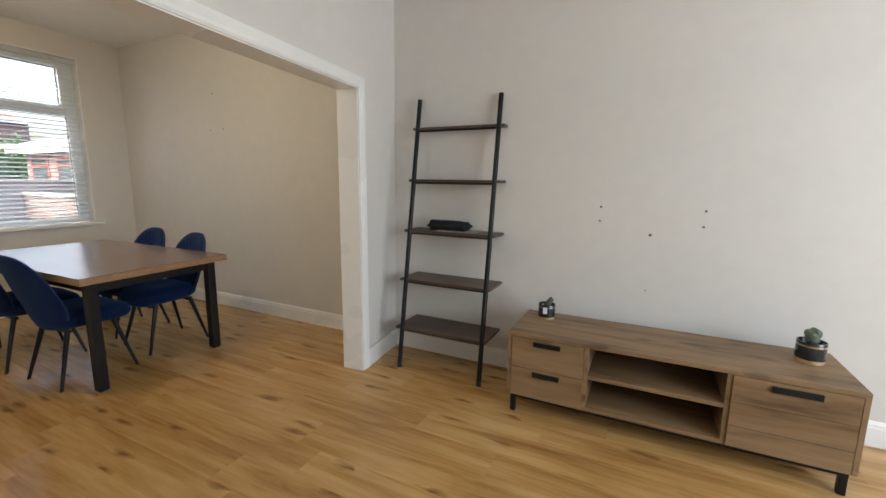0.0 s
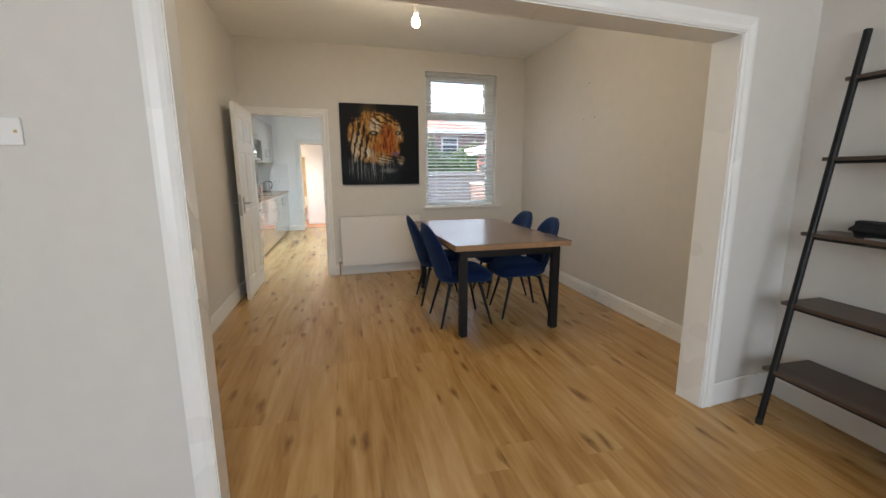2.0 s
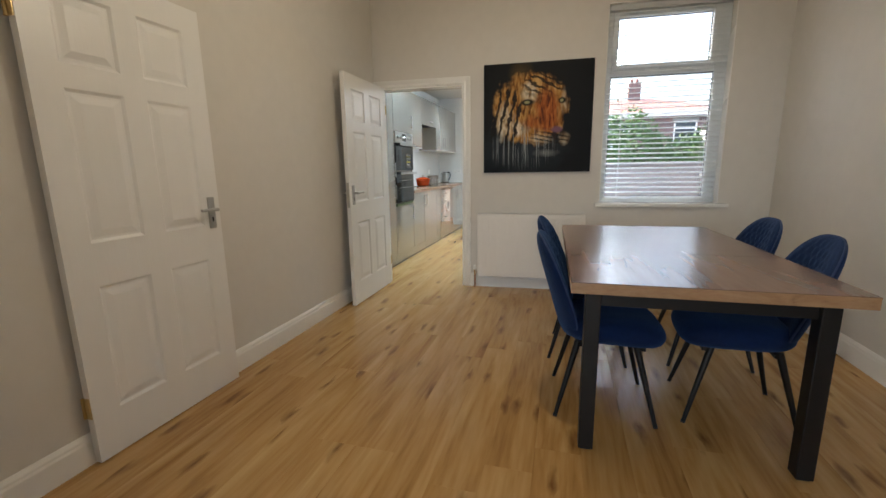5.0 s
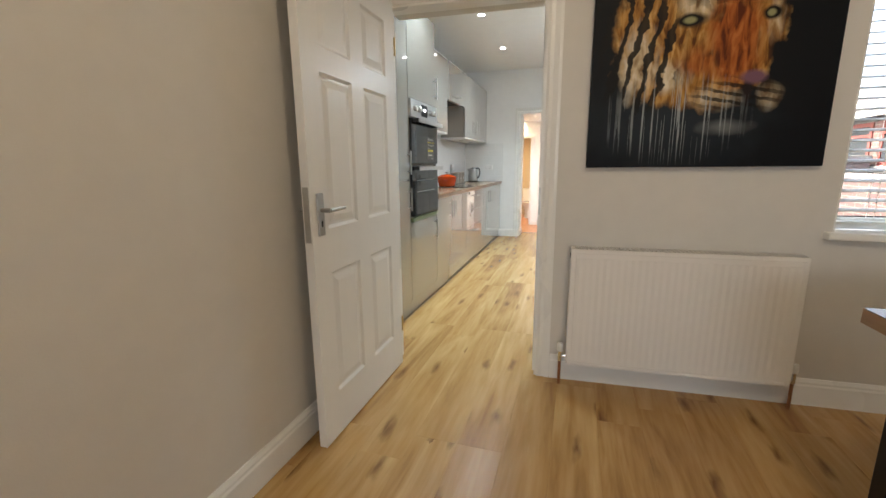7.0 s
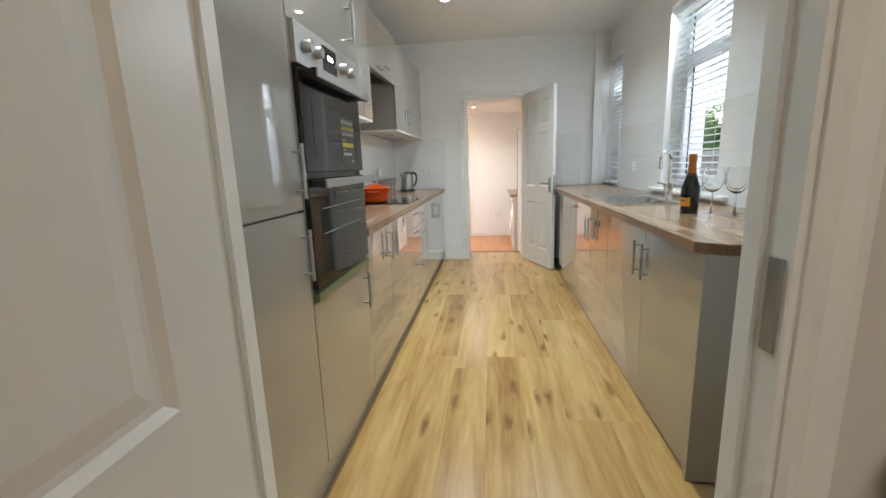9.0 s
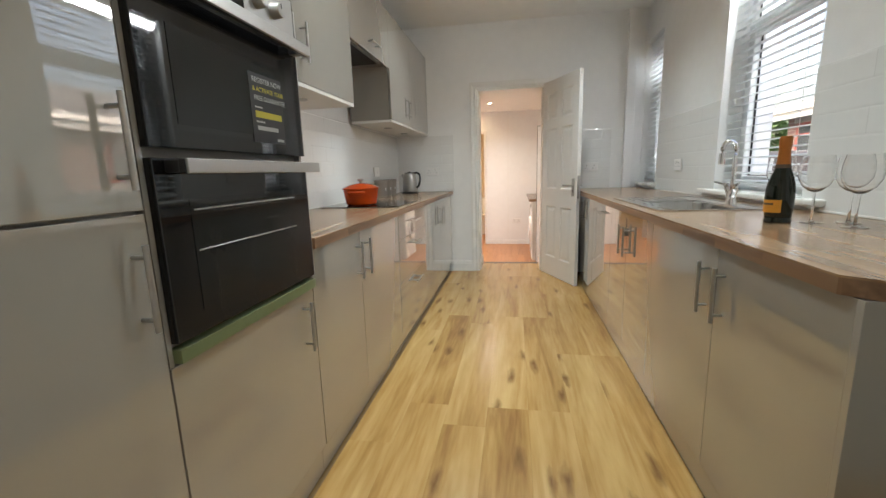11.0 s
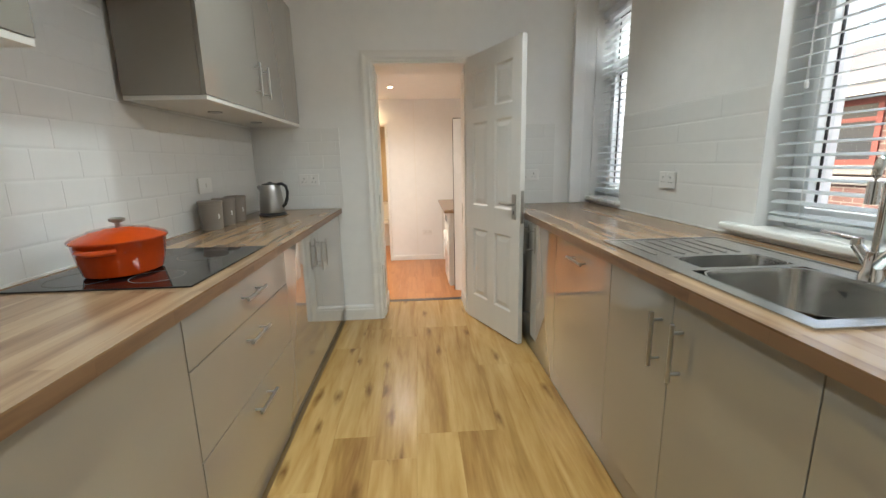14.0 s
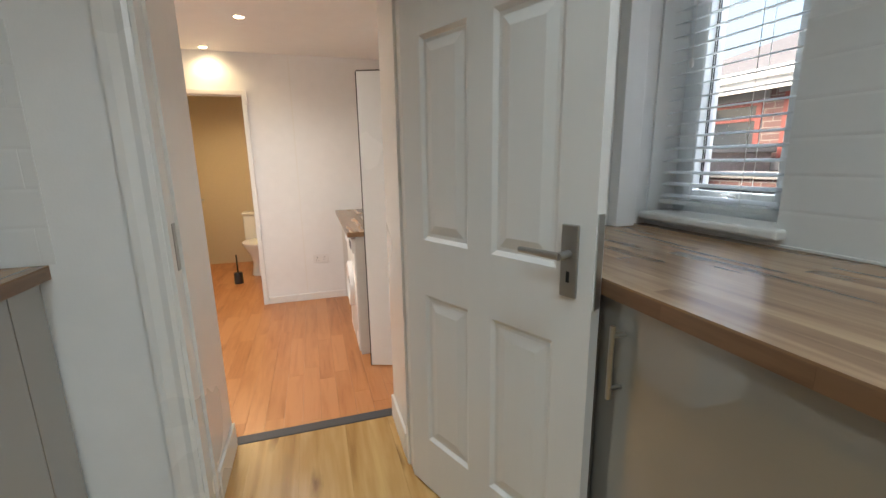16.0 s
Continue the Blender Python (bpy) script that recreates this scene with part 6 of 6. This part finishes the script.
def shrub(m, rx, ry, rz, count, seed):
    rnd = random.Random(seed)
    d = thing("hedge_bush", m, "dense green garden bush behind the wall", "bush", "bushes behind the garden wall")
    bm = rods(((0, 0, 0), (0.05, 0, rz * 0.9), 0.07, 0.03), ((0, 0, rz * 0.4), (0.5 * rx, 0.2, rz * 1.1), 0.04, 0.015), ((0, 0, rz * 0.3), (-0.5 * rx, -0.2, rz * 1.0), 0.04, 0.015))
    part("trunk", bm, BLACKPLASTIC, d)
    verts, faces = [], []
    for k in range(count):
        a, b, r = rnd.uniform(0, 6.283), math.acos(rnd.uniform(-0.6, 1)), rnd.uniform(0.72, 1.0) ** 0.6
        lump = 1 + 0.22 * math.sin(3 * a + seed) * math.sin(2.3 * b + seed) + 0.1 * math.sin(7 * a)
        c = Vector((rx * r * lump * math.sin(b) * math.cos(a), ry * r * lump * math.sin(b) * math.sin(a), rz * 0.95 + rz * r * lump * math.cos(b)))
        s = rnd.uniform(0.05, 0.10)
        q = Euler((rnd.uniform(0, 6), rnd.uniform(0, 6), rnd.uniform(0, 6))).to_matrix()
        i = len(verts)
        verts += [c + q @ Vector(p) for p in ((-s * 0.5, 0, 0), (0, -s, 0.02), (s * 0.5, 0, 0), (0, s, 0.02))]
        faces.append((i, i + 1, i + 2, i + 3))
    me = bpy.data.meshes.new("foliage")
    me.from_pydata(verts, [], faces)
    me.materials.append(LEAF)
    ob = new("foliage", me)
    ob.parent = d
    ob["kind"] = "stuff"
    return d


shrub(pose(-17.2, 3.9, -0.45), 1.3, 1.4, 1.62, 5000, 1)
shrub(pose(-17.6, 6.5, -0.45), 1.2, 1.3, 1.42, 4500, 2)
shrub(pose(-18.4, 1.4, -0.45), 1.6, 1.5, 1.1, 4500, 3)


# ---- pieces: planks and tiles ----
PLANKS = {}


def plank(parent, x0, x1, y0, y1, z, mat, store=PLANKS):
    key = (round(x1 - x0, 3), round(y1 - y0, 3), mat.name)
    if key not in store:
        w, h, c = x1 - x0, y1 - y0, 0.0006
        bm = bmesh.new()
        lo = [bm.verts.new(p) for p in ((0, 0, -0.008), (w, 0, -0.008), (w, h, -0.008), (0, h, -0.008))]
        mid = [bm.verts.new(p) for p in ((0, 0, -c), (w, 0, -c), (w, h, -c), (0, h, -c))]
        hi = [bm.verts.new(p) for p in ((c, c, 0), (w - c, c, 0), (w - c, h - c, 0), (c, h - c, 0))]
        for a, b in ((lo, mid), (mid, hi)):
            for k in range(4):
                bm.faces.new((a[k], a[(k + 1) % 4], b[(k + 1) % 4], b[k]))
        bm.faces.new(hi)
        store[key] = mesh_of("plank", bm, mat)
    part("plank", store[key], mat, parent, m=pose(x0, y0, z))


def lay(parent, x0, x1, y0, y1, z, mat, length=1.28, width=0.192, seed=3):
    rnd = random.Random(seed)
    y = y0
    while y < y1 - 0.01:
        yb = min(y + width, y1)
        x = x0 - round(rnd.uniform(0, 7)) * length / 8
        while x < x1 - 0.01:
            a, b = max(x, x0), min(x + length, x1)
            if b - a > 0.02:
                plank(parent, a + 0.0001, b - 0.0001, y + 0.0001, yb - 0.0001, z, mat)
            x += length
        y = yb


lay(floor, XE - 0.40, 3.0, -0.03, 1.314, 0, OAK)
lay(floor, XD - 0.25, 3.0, 1.314, YD, 0, OAK, seed=5)

# utility boards, joined
verts, faces = [], []
rnd = random.Random(8)
y = -1.6
while y < 1.52:
    x = -15.5 - rnd.uniform(0, 0.6)
    while x < XE - 0.45:
        a, b = max(x, -15.5), min(x + 0.62, XE - 0.45)
        if b > a + 0.01:
            i = len(verts)
            verts += [(a + 0.0005, y + 0.0005, UZ), (b - 0.0005, y + 0.0005, UZ), (b - 0.0005, y + 0.0965, UZ), (a + 0.0005, y + 0.0965, UZ)]
            verts += [(p[0], p[1], UZ - 0.006) for p in verts[i:i + 4]]
            faces += [(i, i + 1, i + 2, i + 3)] + [(i + k, i + 4 + k, i + 4 + (k + 1) % 4, i + (k + 1) % 4) for k in range(4)]
        x += 0.62
    y += 0.097
me = bpy.data.meshes.new("floor_utility")
me.from_pydata(verts, [], faces)
me.materials.append(VINYL)
tagged(new("floor_utility", me), "red-brown wood strip floor of the utility room", "floor", kind="structure")

TILES = {}


def tile(parent, m, w, h):
    key = (round(w, 3), round(h, 3))
    if key not in TILES:
        bm = bmesh.new()
        c, g, t = 0.008, 0.00012, 0.0036
        rings = [[bm.verts.new(p) for p in ((e, y, i), (w - e, y, i), (w - e, y, h - i), (e, y, h - i))] for i, e, y in ((g, g, 0), (g, g, -0.0027), (c, 0.0007, -t))]
        for a, b in zip(rings, rings[1:]):
            for k in range(4):
                bm.faces.new((a[k], a[(k + 1) % 4], b[(k + 1) % 4], b[k]))
        bm.faces.new(rings[-1])
        TILES[key] = mesh_of("tile", bm, TILE)
    part("tile", TILES[key], TILE, parent, m=m)


def tiling(parent, place, length, z0, z1, w=0.2, h=0.1, holes=()):
    """Metro tiles in half bond on a wall; place(s, z) gives the pose at s metres along it."""
    z, row = z0, 0
    while z < z1 - 0.01:
        hh = min(h, z1 - z)
        s = -w / 2 if row % 2 else 0.0
        while s < length - 0.005:
            a, b = max(s, 0), min(s + w, length)
            cut = [q for q in holes if q[0] < (a + b) / 2 < q[1] and q[2] < z + hh / 2 < q[3]]
            if b - a > 0.02 and not cut:
                tile(parent, place(a, z), b - a, hh)
            s += w
        z += hh
        row += 1


tiling(wall_hob, lambda s, z: pose(-7.18 - s, YK, z, 0, 0, 180), 3.335, 0.912, 1.516)
tiling(wall_hob, lambda s, z: pose(-8.33 - s, YK, z, 0, 0, 180), 0.79, 1.519, 1.86)
tiling(wall_end, lambda s, z: pose(XE, YK + 0.01 + s, z, 0, 0, 90), 0.63, 0.912, 1.516)
tiling(wall_end, lambda s, z: pose(XE, 1.06 + s, z, 0, 0, 90), 0.59, 0.912, 1.516)
tiling(wall_sink, lambda s, z: pose(-8.0 + s, YR, z), 1.3, 0.912, 1.516, 0.6)
tiling(wall_sink, lambda s, z: pose(-10.02 + s, YR, z), 1.16, 0.912, 1.516, 0.6)
